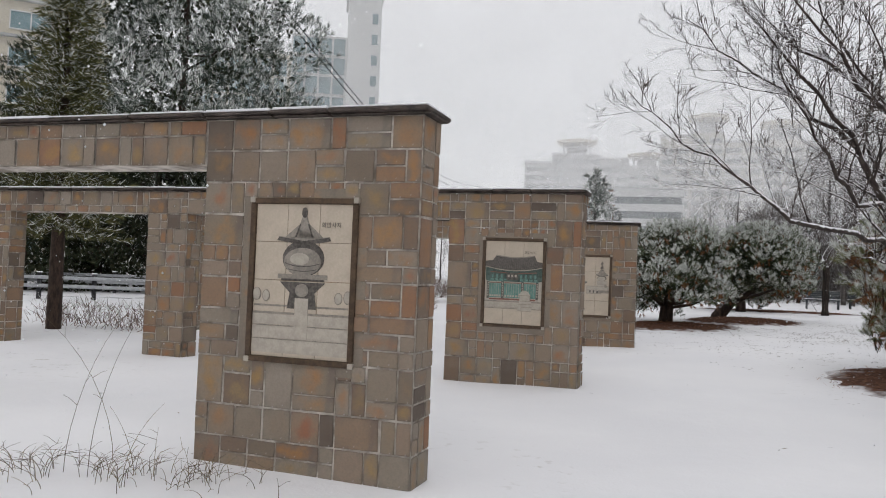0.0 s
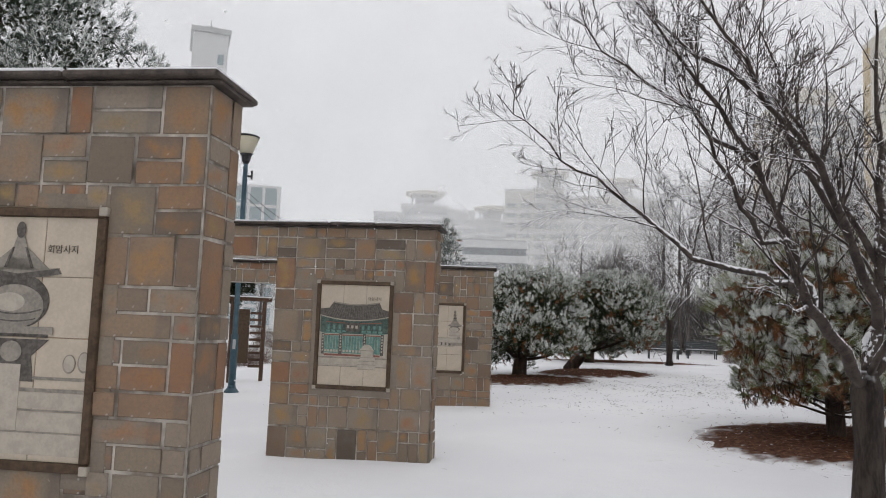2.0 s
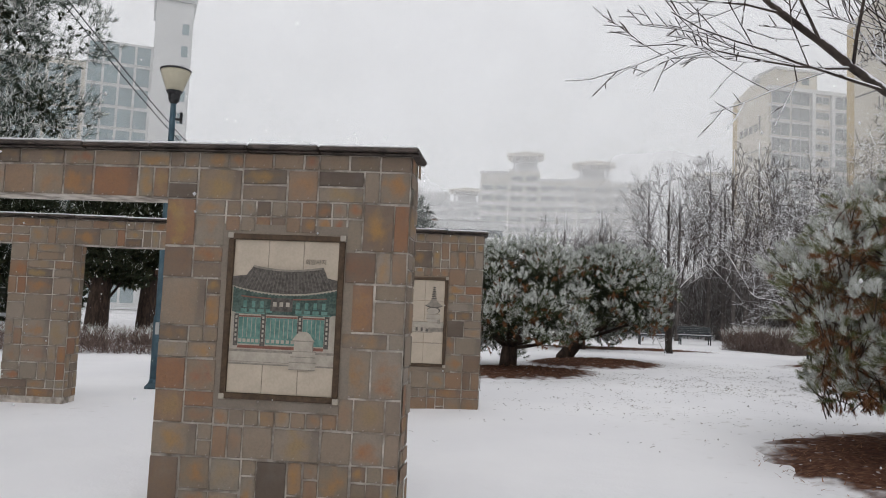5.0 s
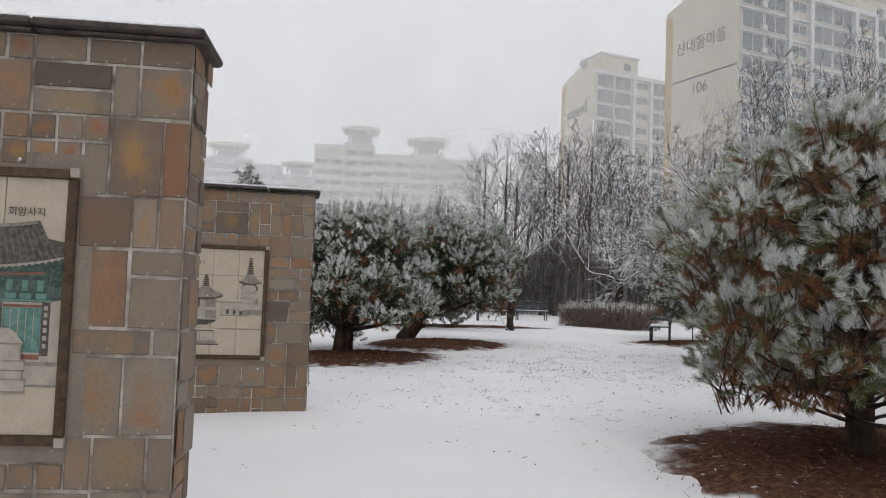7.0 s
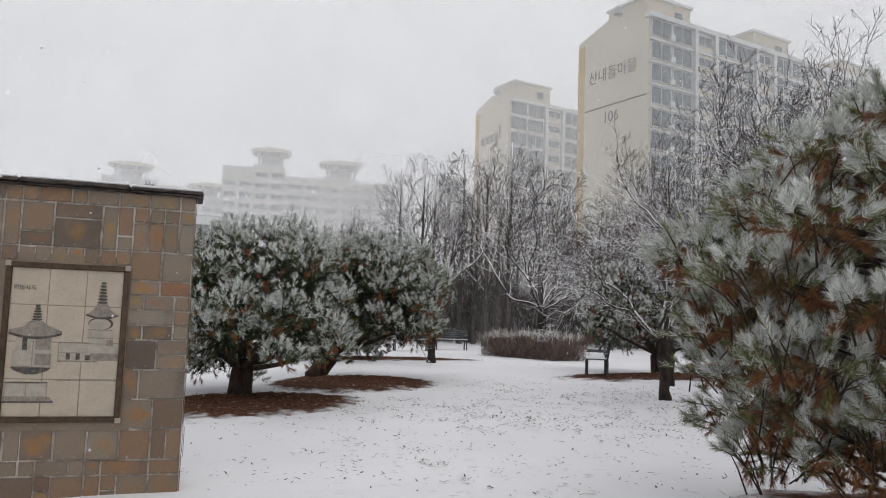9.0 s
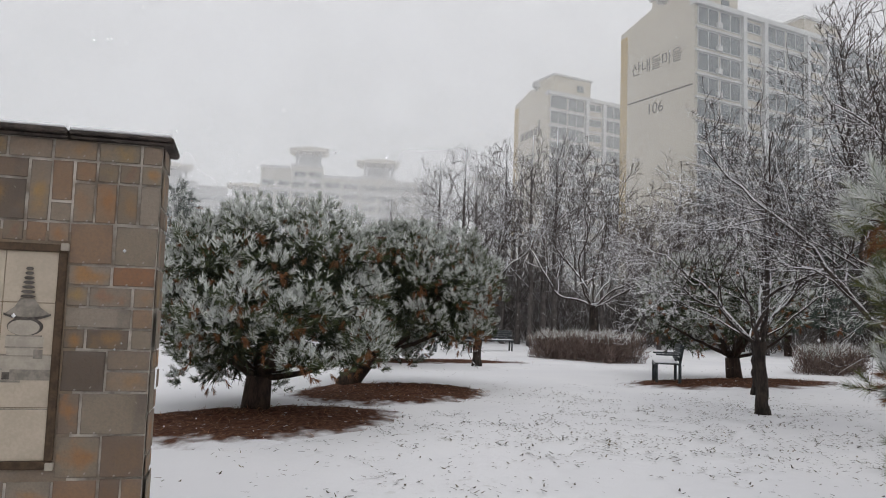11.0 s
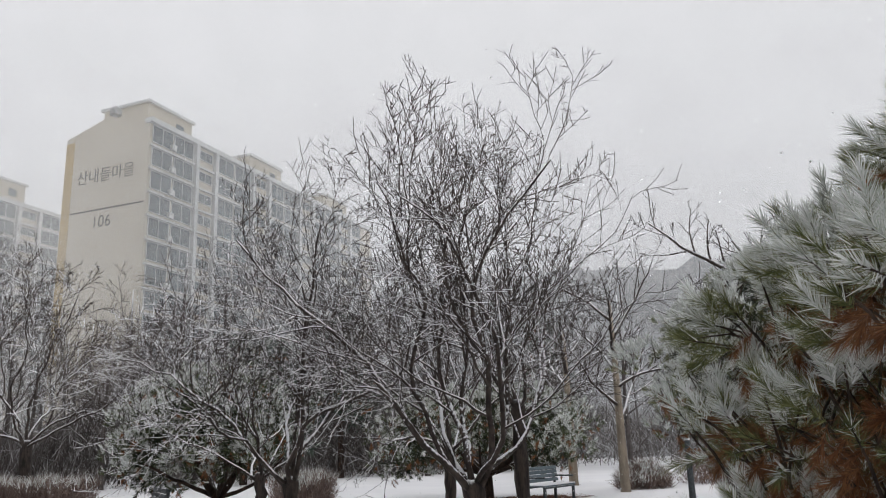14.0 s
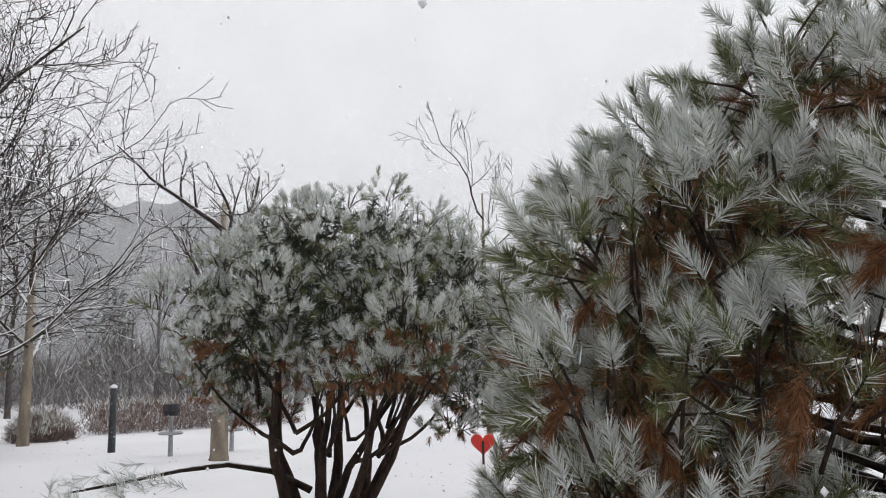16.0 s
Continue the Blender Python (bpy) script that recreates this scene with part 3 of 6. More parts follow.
def picture_hall(p):
    part("forecourt", flat([rect(0.02, 0.89, 0.205, 0.335)], 0.001, 0.011), INK_LIGHT, p)
    part("plinth", flat([rect(0.02, 0.89, 0.205, 0.217), rect(0.02, 0.89, 0.30, 0.318), rect(0.02, 0.54, 0.225, 0.229)], 0.001, 0.0125), INK_MID, p)
    part("hall_wall", flat([rect(0.03, 0.88, 0.32, 0.62)], 0.001, 0.0112), INK_LIGHT, p)
    part("door_leaf", flat([rect(0.09, 0.27, 0.36, 0.56), rect(0.315, 0.57, 0.36, 0.56), rect(0.615, 0.79, 0.36, 0.56)], 0.001, 0.013), INK_TEAL, p)
    part("door_bar", flat([rect(x, x + 0.004, 0.41, 0.555) for x in (0.125, 0.16, 0.195, 0.23, 0.352, 0.388, 0.424, 0.46, 0.496, 0.532, 0.65, 0.685, 0.72, 0.755)]
                          + [rect(x, x + 0.026, 0.372, 0.398) for x in (0.095, 0.13, 0.165, 0.20, 0.235, 0.325, 0.365, 0.405, 0.445, 0.485, 0.525)], 0.001, 0.0145), INK_LIGHT, p)
    part("column", flat([rect(0.052, 0.088, 0.345, 0.585), rect(0.272, 0.312, 0.345, 0.585), rect(0.572, 0.612, 0.345, 0.585), rect(0.792, 0.83, 0.345, 0.585)], 0.001, 0.0145), INK_DARK, p)
    part("couplet_mark", flat([rect(x, x + 0.016, y, y + 0.02) for x in (0.062, 0.284, 0.584, 0.803) for y in (0.38, 0.415, 0.45, 0.485, 0.52, 0.55)], 0.001, 0.016), INK_LIGHT, p)
    part("sill_beam", flat([rect(0.09, 0.79, 0.328, 0.35), rect(0.09, 0.27, 0.562, 0.574), rect(0.315, 0.57, 0.562, 0.574), rect(0.615, 0.79, 0.562, 0.574)], 0.001, 0.0135), INK_RED, p)
    part("bracket_shadow", flat([[(0.03, 0.60)] + bow(0.03, 0.89, 0.79, 0.735)[::1] + [(0.89, 0.60), (0.80, 0.585), (0.10, 0.585)]], 0.001, 0.0142), INK_GREEN, p)
    part("bracket_band", flat([rect(x, x + 0.05, 0.60, 0.625) for x in (0.10, 0.17, 0.24, 0.31, 0.55, 0.62, 0.69, 0.76)] + [rect(x, x + 0.028, 0.635, 0.685) for x in (0.12, 0.19, 0.26, 0.555, 0.625, 0.695, 0.765)]
                              + [rect(0.06, 0.30, 0.588, 0.597), rect(0.56, 0.84, 0.588, 0.597)], 0.001, 0.0155), INK_TEAL, p)
    part("eave_beam", flat([bow(0.10, 0.80, 0.715, 0.70) + bow(0.10, 0.80, 0.725, 0.71)[::-1]], 0.001, 0.0165), INK_RED, p)
    part("name_board", flat([rect(0.345, 0.525, 0.612, 0.712)], 0.001, 0.0175), INK_DARK, p)
    part("board_mark", flat([rect(x, x + 0.03, 0.648, 0.682) for x in (0.365, 0.418, 0.471)], 0.001, 0.019), INK_LIGHT, p)
    part("tiled_roof", flat([bow(0.012, 0.905, 0.80, 0.745) + [(0.905, 0.855), (0.80, 0.875), (0.76, 0.955)] + bow(0.19, 0.75, 0.955, 0.925)[::-1] + [(0.14, 0.88), (0.012, 0.865)]], 0.001, 0.0172), INK_DARK, p)
    ribs = []
    for i in range(26):
        u = i / 25
        xa, xb = 0.16 + 0.61 * u, 0.07 + 0.77 * u
        yb = 0.752 + 0.04 * (2 * u - 1) ** 2
        ribs.append([(xb, yb), (xb + 0.007, yb), (xa + 0.006, 0.915), (xa, 0.915)])
    part("roof_rib", flat(ribs, 0.001, 0.0188), INK_SLATE, p)
    part("roof_ridge", flat([bow(0.19, 0.75, 0.94, 0.915) + bow(0.19, 0.75, 0.956, 0.93)[::-1]], 0.001, 0.0205), INK_MID, p)
    part("rafter_end", flat([disc(0.03 + 0.0295 * i, 0.738 + 0.052 * (2 * i / 29 - 1) ** 2, 0.0085, 0.009, 8) for i in range(30)], 0.001, 0.0205), INK_LIGHT, p)
    part("stone_steps", flat([rect(0.52, 0.735, 0.185, 0.235), rect(0.53, 0.72, 0.24, 0.275), rect(0.545, 0.73, 0.28, 0.318), rect(0.555, 0.705, 0.322, 0.395), [(0.535, 0.40), (0.72, 0.40), (0.675, 0.455), (0.65, 0.468), (0.60, 0.468), (0.575, 0.45)]], 0.001, 0.0185), INK_LIGHT, p)
    part("step_edge", flat([rect(0.52, 0.74, 0.235, 0.241), rect(0.53, 0.73, 0.275, 0.281), rect(0.545, 0.735, 0.318, 0.323), rect(0.535, 0.72, 0.394, 0.402), rect(0.705, 0.713, 0.322, 0.395), rect(0.52, 0.735, 0.181, 0.187)], 0.001, 0.02), INK_MID, p)


def picture_pagodas(p):
    part("ground_line", flat([rect(0.02, 0.40, 0.105, 0.112), rect(0.42, 0.89, 0.27, 0.276)], 0.001, 0.0115), INK_MID, p)
    part("garden_wall", flat([rect(0.41, 0.89, 0.43, 0.57)], 0.001, 0.0112), INK_LIGHT, p)
    part("wall_shade", flat([rect(0.41, 0.62, 0.488, 0.494), rect(0.66, 0.89, 0.432, 0.49), rect(0.41, 0.72, 0.418, 0.43), rect(0.41, 0.416, 0.43, 0.57), rect(0.41, 0.64, 0.565, 0.571)], 0.001, 0.0125), INK_MID, p)
    part("wall_opening", flat([rect(0.472, 0.503, 0.437, 0.487), rect(0.548, 0.58, 0.437, 0.487), rect(0.62, 0.66, 0.434, 0.475)], 0.001, 0.014), INK_DARK, p)
    part("lantern_base", flat([rect(0.03, 0.35, 0.142, 0.252), [(0.0, 0.11), (0.40, 0.11), (0.37, 0.142), (0.02, 0.142)]], 0.001, 0.0125), INK_MID, p)
    part("base_face", flat([rect(0.036, 0.185, 0.148, 0.246), rect(0.195, 0.344, 0.148, 0.246)], 0.001, 0.014), INK_LIGHT, p)
    part("base_edge", flat([rect(0.0, 0.40, 0.098, 0.11), rect(0.03, 0.35, 0.252, 0.259)], 0.001, 0.0145), INK_DARK, p)
    part("lantern_body", flat([rect(0.065, 0.37, 0.374, 0.50), rect(0.09, 0.135, 0.50, 0.61), rect(0.175, 0.20, 0.50, 0.61), rect(0.22, 0.36, 0.50, 0.61)], 0.001, 0.0128), INK_LIGHT, p)
    part("body_shade", flat([rect(0.065, 0.20, 0.374, 0.382), rect(0.215, 0.222, 0.376, 0.60), rect(0.235, 0.35, 0.51, 0.60), rect(0.24, 0.36, 0.39, 0.48)], 0.001, 0.0142), INK_MID, p)
    part("lantern_window", flat([rect(0.137, 0.174, 0.505, 0.605)], 0.001, 0.0145), INK_DARK, p)
    part("lantern_shade", flat([[(0.06, 0.372), (0.37, 0.372), (0.34, 0.345), (0.25, 0.318), (0.17, 0.318), (0.09, 0.345)]], 0.001, 0.015), INK_DARK, p)
    part("lantern_roof", flat([bow(0.03, 0.43, 0.632, 0.60) + [(0.43, 0.655), (0.33, 0.69), (0.275, 0.735), (0.19, 0.735), (0.14, 0.69), (0.03, 0.66)]], 0.001, 0.0165), INK_MID, p)
    part("roof_edge", flat([bow(0.03, 0.43, 0.628, 0.592) + bow(0.03, 0.43, 0.645, 0.612)[::-1]], 0.001, 0.0182), INK_DARK, p)
    part("lantern_finial", flat([disc(0.235, 0.745 + 0.021 * i, 0.042 - 0.004 * i, 0.009, 12) for i in range(5)] + [disc(0.235, 0.85, 0.018, 0.014)], 0.001, 0.0178), INK_DARK, p)
    part("pagoda_base", flat([rect(0.635, 0.80, 0.565, 0.61), rect(0.645, 0.83, 0.53, 0.566), rect(0.625, 0.83, 0.615, 0.672)], 0.001, 0.0142), INK_LIGHT, p)
    part("base_shadow", flat([rect(0.625, 0.83, 0.608, 0.616), rect(0.635, 0.80, 0.562, 0.568), rect(0.78, 0.83, 0.55, 0.60), rect(0.63, 0.82, 0.672, 0.68)], 0.001, 0.0155), INK_MID, p)
    part("pagoda_drum", flat([disc(0.725, 0.727, 0.098, 0.052, 24)], 0.001, 0.0142), INK_DARK, p)
    part("drum_face", flat([disc(0.718, 0.722, 0.086, 0.044, 24)], 0.001, 0.0155), INK_LIGHT, p)
    part("pagoda_roof", flat([bow(0.605, 0.86, 0.795, 0.772) + [(0.80, 0.835), (0.765, 0.885), (0.69, 0.885), (0.66, 0.835)]], 0.001, 0.0158), INK_MID, p)
    part("pagoda_eave", flat([bow(0.605, 0.86, 0.79, 0.762) + bow(0.605, 0.86, 0.802, 0.778)[::-1]], 0.001, 0.0175), INK_DARK, p)
    part("pagoda_spire", flat([disc(0.728, 0.895 + 0.026 * i, 0.042 - 0.0035 * i, 0.010, 12) for i in range(7)], 0.001, 0.0178), INK_DARK, p)


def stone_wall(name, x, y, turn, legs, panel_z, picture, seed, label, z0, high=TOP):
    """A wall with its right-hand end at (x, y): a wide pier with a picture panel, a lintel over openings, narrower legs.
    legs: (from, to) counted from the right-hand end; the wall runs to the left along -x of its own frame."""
    r = np.random.default_rng(seed)
    end = legs[-1][1]
    wall = thing(name, label, "stone wall", pose(x, y, z0, 0, 0, -turn), "stone walls with picture panels")
    top, lint = high - z0, high - 0.36 - z0
    core = bmesh.new()
    c = 0.003
    for a, b in legs:
        box(core, -b + c, -a - c, c, THICK - c, -0.25, lint)
    box(core, -end + c, -c, c, THICK - c, lint, top)
    part("core", core, MORTAR, wall, "pale mortar core showing in the joints")
    # front of every leg, of the lintel between, and the inner and outer sides
    a, b = legs[0]
    px0, px1, pz0, pz1 = b - 1.405, b - 0.455, panel_z - 0.02 - z0, panel_z + 1.265 - z0
    face_tiles(wall, pose(-b, 0, 0), b - a, top, [(px0, px1, pz0, pz1)], r)
    for (p, q), (s, t) in zip(legs, legs[1:]):
        face_tiles(wall, pose(-s, 0, lint), s - q, top - lint, [], r)
        face_tiles(wall, pose(-t, 0, 0), t - s, top, [], r)
        face_tiles(wall, pose(-s, 0, 0, 0, 0, 90), THICK, lint, [], r)
    face_tiles(wall, pose(0, 0, 0, 0, 0, 90), THICK, top, [], r)
    # coping slabs with snow lying on them
    s = -0.06
    while s < end:
        ln = min(r.uniform(0.45, 0.95), end - s)
        dz = r.uniform(-0.006, 0.006)
        slab = part("coping_slab", boxes([(-s - ln + 0.004, -s - 0.004, -0.075 - r.uniform(0, 0.02), THICK + 0.08, top + 0.022, top + 0.05 + dz), (-s - ln + 0.006, -s - 0.006, -0.03 - r.uniform(0, 0.03), THICK + 0.04, top + 0.003, top + 0.02)], 0.007), SLATE, wall, "dark slate coping slab")
        part("snow_cover", boxes([(-s - ln + 0.006, -s - 0.02, -0.06, THICK + 0.06, top + 0.052 + dz, top + 0.068 + dz + 0.008 * r.uniform())], 0.006), SNOW_PLAIN, slab, "thin white snow")
        s += ln
    # the panel: brown frame with pale corner blocks, twelve ceramic tiles, the printed picture
    pan = new("picture_panel")
    pan.parent = wall
    pan.matrix_local = pose(-1.38, 0, panel_z - z0)
    W, H, e = 0.90, 1.245, 0.042
    part("surround", boxes([(-0.075, W + 0.075, -0.005, 0.001, -0.075, H + 0.075)]), STONE, pan, "narrow stone edging strip")
    pan["label"] = "cream ceramic picture panel in a dark brown frame"
    for nm, rows in (("frame_bottom", (0, W, -0.03, 0.0, -0.001, e)), ("frame_top", (0, W, -0.03, 0.0, H - e, H)),
                     ("frame_side", (-0.002, e, -0.03, 0.0, e + 0.002, H - e - 0.002)), ("frame_side", (W - e, W + 0.002, -0.03, 0.0, e + 0.002, H - e - 0.002))):
        part(nm, boxes([rows], 0.004), FRAME_BROWN, pan)
    for cx in (-0.008, W - 0.035):
        for cz in (-0.008, H - 0.035):
            part("corner_block", boxes([(cx, cx + 0.043, -0.036, 0.0, cz, cz + 0.043)], 0.004), INK_LIGHT, pan, "pale corner block")
    tw, tz = (W - 2 * e) / 3, (H - 2 * e) / 4
    tile = boxes([(0.002, tw - 0.002, -0.010, 0.001, 0.002, tz - 0.002)], 0.002)
    me = bpy.data.meshes.new("ceramic_tile")
    tile.to_mesh(me)
    tile.free()
    me.materials.append(CREAM)
    for i in range(3):
        for k in range(4):
            ob = new("ceramic_tile", me)
            ob.parent = pan
            ob.matrix_local = pose(e + i * tw, 0, e + k * tz)
    pic = new("printed_picture")
    pic.parent = pan
    pic.matrix_local = pose(e * 0.6, 0.001, e + 0.01) @ Matrix.Diagonal((0.945, 1, 1.0, 1))
    picture(pic)
    writing("회암사지", 0.045, INK_DARK, pan, pose(*((0.60, -0.013, 1.03) if picture is not picture_pagodas else (0.06, -0.013, 1.03))), 0.001)
    return wall


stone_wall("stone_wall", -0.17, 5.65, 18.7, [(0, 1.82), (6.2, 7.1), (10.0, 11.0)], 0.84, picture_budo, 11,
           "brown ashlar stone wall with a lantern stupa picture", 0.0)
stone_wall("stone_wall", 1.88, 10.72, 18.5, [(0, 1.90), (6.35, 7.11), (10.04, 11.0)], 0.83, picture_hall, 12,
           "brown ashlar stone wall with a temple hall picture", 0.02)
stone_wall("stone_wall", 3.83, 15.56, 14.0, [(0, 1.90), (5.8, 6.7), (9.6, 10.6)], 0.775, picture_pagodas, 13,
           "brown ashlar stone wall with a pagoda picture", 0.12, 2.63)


# ---- bare trees ----
def grow(r, start, direction, length, radius, level, out, lim, curve=0.25, up=0.25, kids=(5, 5, 4), spread=0.8, seg=0.16, crook=0.16, spur=0.0):
    """Adds a limb with its side branches to out: rows of (points, radii, sides)."""
    n = max(3 if level < 2 else 2, int(length / (seg * (1.6 if level == 0 else 1))))
    p, d = Vector(start), Vector(direction).normalized()
    pts, rad = [p.copy()], [radius]
    for i in range(n):
        d = (d + Vector(r.normal(size=3)) * crook * (0.75 if level == 0 else 0.5) + Vector((0, 0, up * 0.12))).normalized()
        p = p + d * (length / n)
        pts.append(p.copy())
        rad.append(max(radius * (1 - 0.72 * (i + 1) / n), lim))
    out.append((pts, rad, 7 if level == 0 else (5 if level == 1 else 3)))
    if spur and level:
        # short knobbly spurs along the branch
        for i in range(1, n):
            if r.uniform() < spur:
                along = (pts[i + 1] - pts[i]).normalized()
                side = (along.cross(Vector(r.normal(size=3))).normalized() + along * 0.6 + Vector((0, 0, 0.35))).normalized()
                out.append(([pts[i], pts[i] + side * r.uniform(0.03, 0.09)], [lim * 1.1, lim * 0.8], 3))
    if level >= len(kids):
        return
    m = kids[level]
    for j in range(m):
        u = 0.22 + 0.78 * (j + r.uniform(0.1, 0.9)) / m
        i = min(int(u * n), n - 1)
        base = pts[i].lerp(pts[i + 1], u * n - i)
        along = (pts[i + 1] - pts[i]).normalized()
        side = along.cross(Vector(r.normal(size=3))).normalized()
        nd = along * (1.0 - 0.35 * spread) + side * spread + Vector((0, 0, 0.15))
        grow(r, base, nd, length * (0.58 - 0.32 * u) * r.uniform(0.65, 1.3), max(rad[i] * 0.55, lim), level + 1, out, lim, curve, up, kids, spread, seg, crook, spur)


def bare_tree_parts(tree, trunk, limbs, seed, kids, lim=0.0035, mats=(BARK, TWIG), seg=0.16, spread=0.74, up=0.22, spur=0.0, crook=0.16):
    """trunk: rows of point and radius. limbs: rows of (start, direction, length, radius)."""
    r = np.random.default_rng(seed)
    tr = part("trunk", tubes([([p for p, q in trunk], [q for p, q in trunk], 12)]), mats[0], tree)
    smooth(tr)
    big, small = [], []
    for s, d, ln, rad in limbs:
        out = []
        grow(r, s, d, ln, rad, 0, out, lim, up=up, kids=kids, seg=seg, spread=spread, spur=spur, crook=crook)
        big.append(out[0])
        small += out[1:]
    for b in big:
        smooth(part("limb", tubes([b]), mats[1], tree))
    tagged(part("branchwork", tubes(small), mats[1], tree, "fine bare twigs lined with snow"), kind="stuff")


def bare_tree(x, y, height, fork, limbs, seed, kids=(9, 6, 4), label="bare cherry tree with snow along its branches", radius=0.13, lean=(0, 0), lim=0.0035, wide=(0.6, 1.2)):
    r = np.random.default_rng(seed + 500)
    z = gz(x, y)
    tree = thing("bare_tree", label, "tree", pose(x, y, z), "bare trees on the lawn")
    trunk = [((0, 0, -0.15), radius * 1.4), ((0, 0, 0.05), radius * 1.15)]
    for i in range(1, 8):
        u = i / 8
        trunk.append(((lean[0] * u + r.normal() * 0.012, lean[1] * u + r.normal() * 0.012, 0.05 + fork * 0.9 * u), radius * (0.96 + 0.07 * r.normal())))
    trunk += [((lean[0], lean[1], fork * 0.98), radius * 1.02), ((lean[0], lean[1], fork * 1.06), radius * 0.7)]
    rows = []
    for i in range(limbs):
        a = 6.283 * (i + r.uniform(-0.25, 0.25)) / limbs
        out = r.uniform(*wide)
        d = (math.cos(a) * out, math.sin(a) * out, 1.0)
        rows.append(((lean[0] + 0.05 * math.cos(a), lean[1] + 0.05 * math.sin(a), fork * r.uniform(0.9, 1.02)), d, (height - fork) * r.uniform(0.9, 1.15), radius * r.uniform(0.22, 0.32)))
    rows.append(((lean[0], lean[1], fork), (0.1, 0.05, 1), (height - fork) * 0.95, radius * 0.27))
    bare_tree_parts(tree, trunk, rows, seed, kids, lim, spread=0.85, up=0.4, spur=0.6, crook=0.27)
    return tree


def near_tree():
    x, y = 5.45, 8.2
    tree = thing("bare_tree", "bare cherry tree with long snowy limbs over the path", "tree", pose(x, y, gz(x, y)), "bare trees on the lawn")
    r = np.random.default_rng(31)
    smooth(part("trunk", tubes([([(0, 0, -0.15), (0, 0, 0.08), (0.02, 0, 0.6), (0, 0, 1.1), (0, 0, 1.28)], [0.19, 0.145, 0.125, 0.14, 0.09], 14)]), BARK, tree))
    limbs = [
        ([(0, 0, 1.1), (-0.62, -0.38, 1.58), (-1.15, -0.7, 1.95), (-1.3, -0.76, 2.35), (-1.7, -0.9, 2.9), (-2.25, -1.05, 3.45), (-2.8, -1.1, 4.0)], 0.072, 30),
        ([(-1.15, -0.7, 1.93), (-1.7, -1.0, 2.0), (-2.35, -1.15, 2.1), (-2.62, -0.95, 2.42), (-3.0, -0.85, 2.68), (-3.4, -0.8, 2.95), (-3.75, -0.75, 3.3)], 0.034, 26),
        ([(-1.28, -0.75, 2.28), (-1.6, -0.9, 2.3), (-1.95, -1.0, 2.7), (-2.3, -1.05, 3.2), (-2.5, -1.05, 3.7)], 0.036, 22),
        ([(0.02, 0, 1.15), (0.1, -0.06, 1.8), (0.05, -0.15, 2.6), (-0.1, -0.3, 3.6), (-0.15, -0.35, 4.7)], 0.075, 26),
        ([(0.06, -0.05, 1.7), (-0.5, -0.5, 2.35), (-1.2, -0.95, 2.95), (-2.0, -1.25, 3.55), (-2.6, -1.35, 4.2)], 0.06, 30),
        ([(0.02, 0, 1.2), (0.55, -0.25, 1.95), (0.95, -0.45, 2.9), (1.15, -0.55, 4.2)], 0.06, 18),
        ([(0, 0, 1.2), (-0.15, -0.7, 1.8), (-0.45, -1.3, 2.5), (-0.9, -1.8, 3.3)], 0.045, 22),
        ([(-0.62, -0.38, 1.58), (-0.75, -0.1, 2.2), (-1.0, 0.05, 2.9), (-1.3, 0.1, 3.7)], 0.04, 22),
        ([(0.03, -0.1, 2.3), (-0.5, -0.2, 2.9), (-1.0, -0.3, 3.6), (-1.4, -0.35, 4.4)], 0.04, 24),
        ([(-1.65, -0.88, 2.85), (-2.2, -0.85, 3.25), (-2.75, -0.75, 3.6), (-3.2, -0.65, 4.05)], 0.03, 22),
        ([(-1.9, -1.1, 3.4), (-2.3, -0.8, 3.9), (-2.7, -0.5, 4.5)], 0.026, 18),
        ([(-0.5, -0.5, 2.35), (-1.1, -0.6, 3.1), (-1.7, -0.6, 3.9), (-2.1, -0.6, 4.7)], 0.04, 24),
        ([(0, 0, 1.25), (0.35, 0.25, 2.0), (0.5, 0.35, 3.0), (0.55, 0.3, 4.0)], 0.045, 14)]
    for ctrl, r0, kids in limbs:
        pts = []
        for i in range(len(ctrl) - 1):
            for u in (0.0, 0.33, 0.67):
                pts.append(Vector(ctrl[i]).lerp(Vector(ctrl[i + 1]), u) + Vector(r.normal(size=3)) * 0.022)
        pts.append(Vector(ctrl[-1]))
        n = len(pts)
        rad = [max(0.004, 0.86 * r0 * (1 - 0.88 * i / (n - 1))) for i in range(n)]
        smooth(part("limb", tubes([(pts, rad, 8)]), TWIG, tree))
        out = []
        kids = int(kids * 0.65)
        for j in range(kids):
            u = 0.25 + 0.75 * (j + r.uniform()) / kids
            i = min(int(u * (n - 1)), n - 2)
            along = (pts[i + 1] - pts[i]).normalized()
            side = along.cross(Vector(r.normal(size=3))).normalized()
            d = along * 0.65 + side * 0.7 + Vector((-0.05, -0.12, 0.3))
            grow(r, pts[i], d, (1.25 - 0.75 * u) * r.uniform(0.6, 1.2), max(0.005, rad[i] * 0.42), 1, out, 0.0026, kids=(0, 6, 4), spread=0.6, seg=0.11, crook=0.2, up=0.08, spur=0.45)
        tagged(part("branchwork", tubes(out), TWIG, tree, "fine bare twigs lined with snow"), kind="stuff")


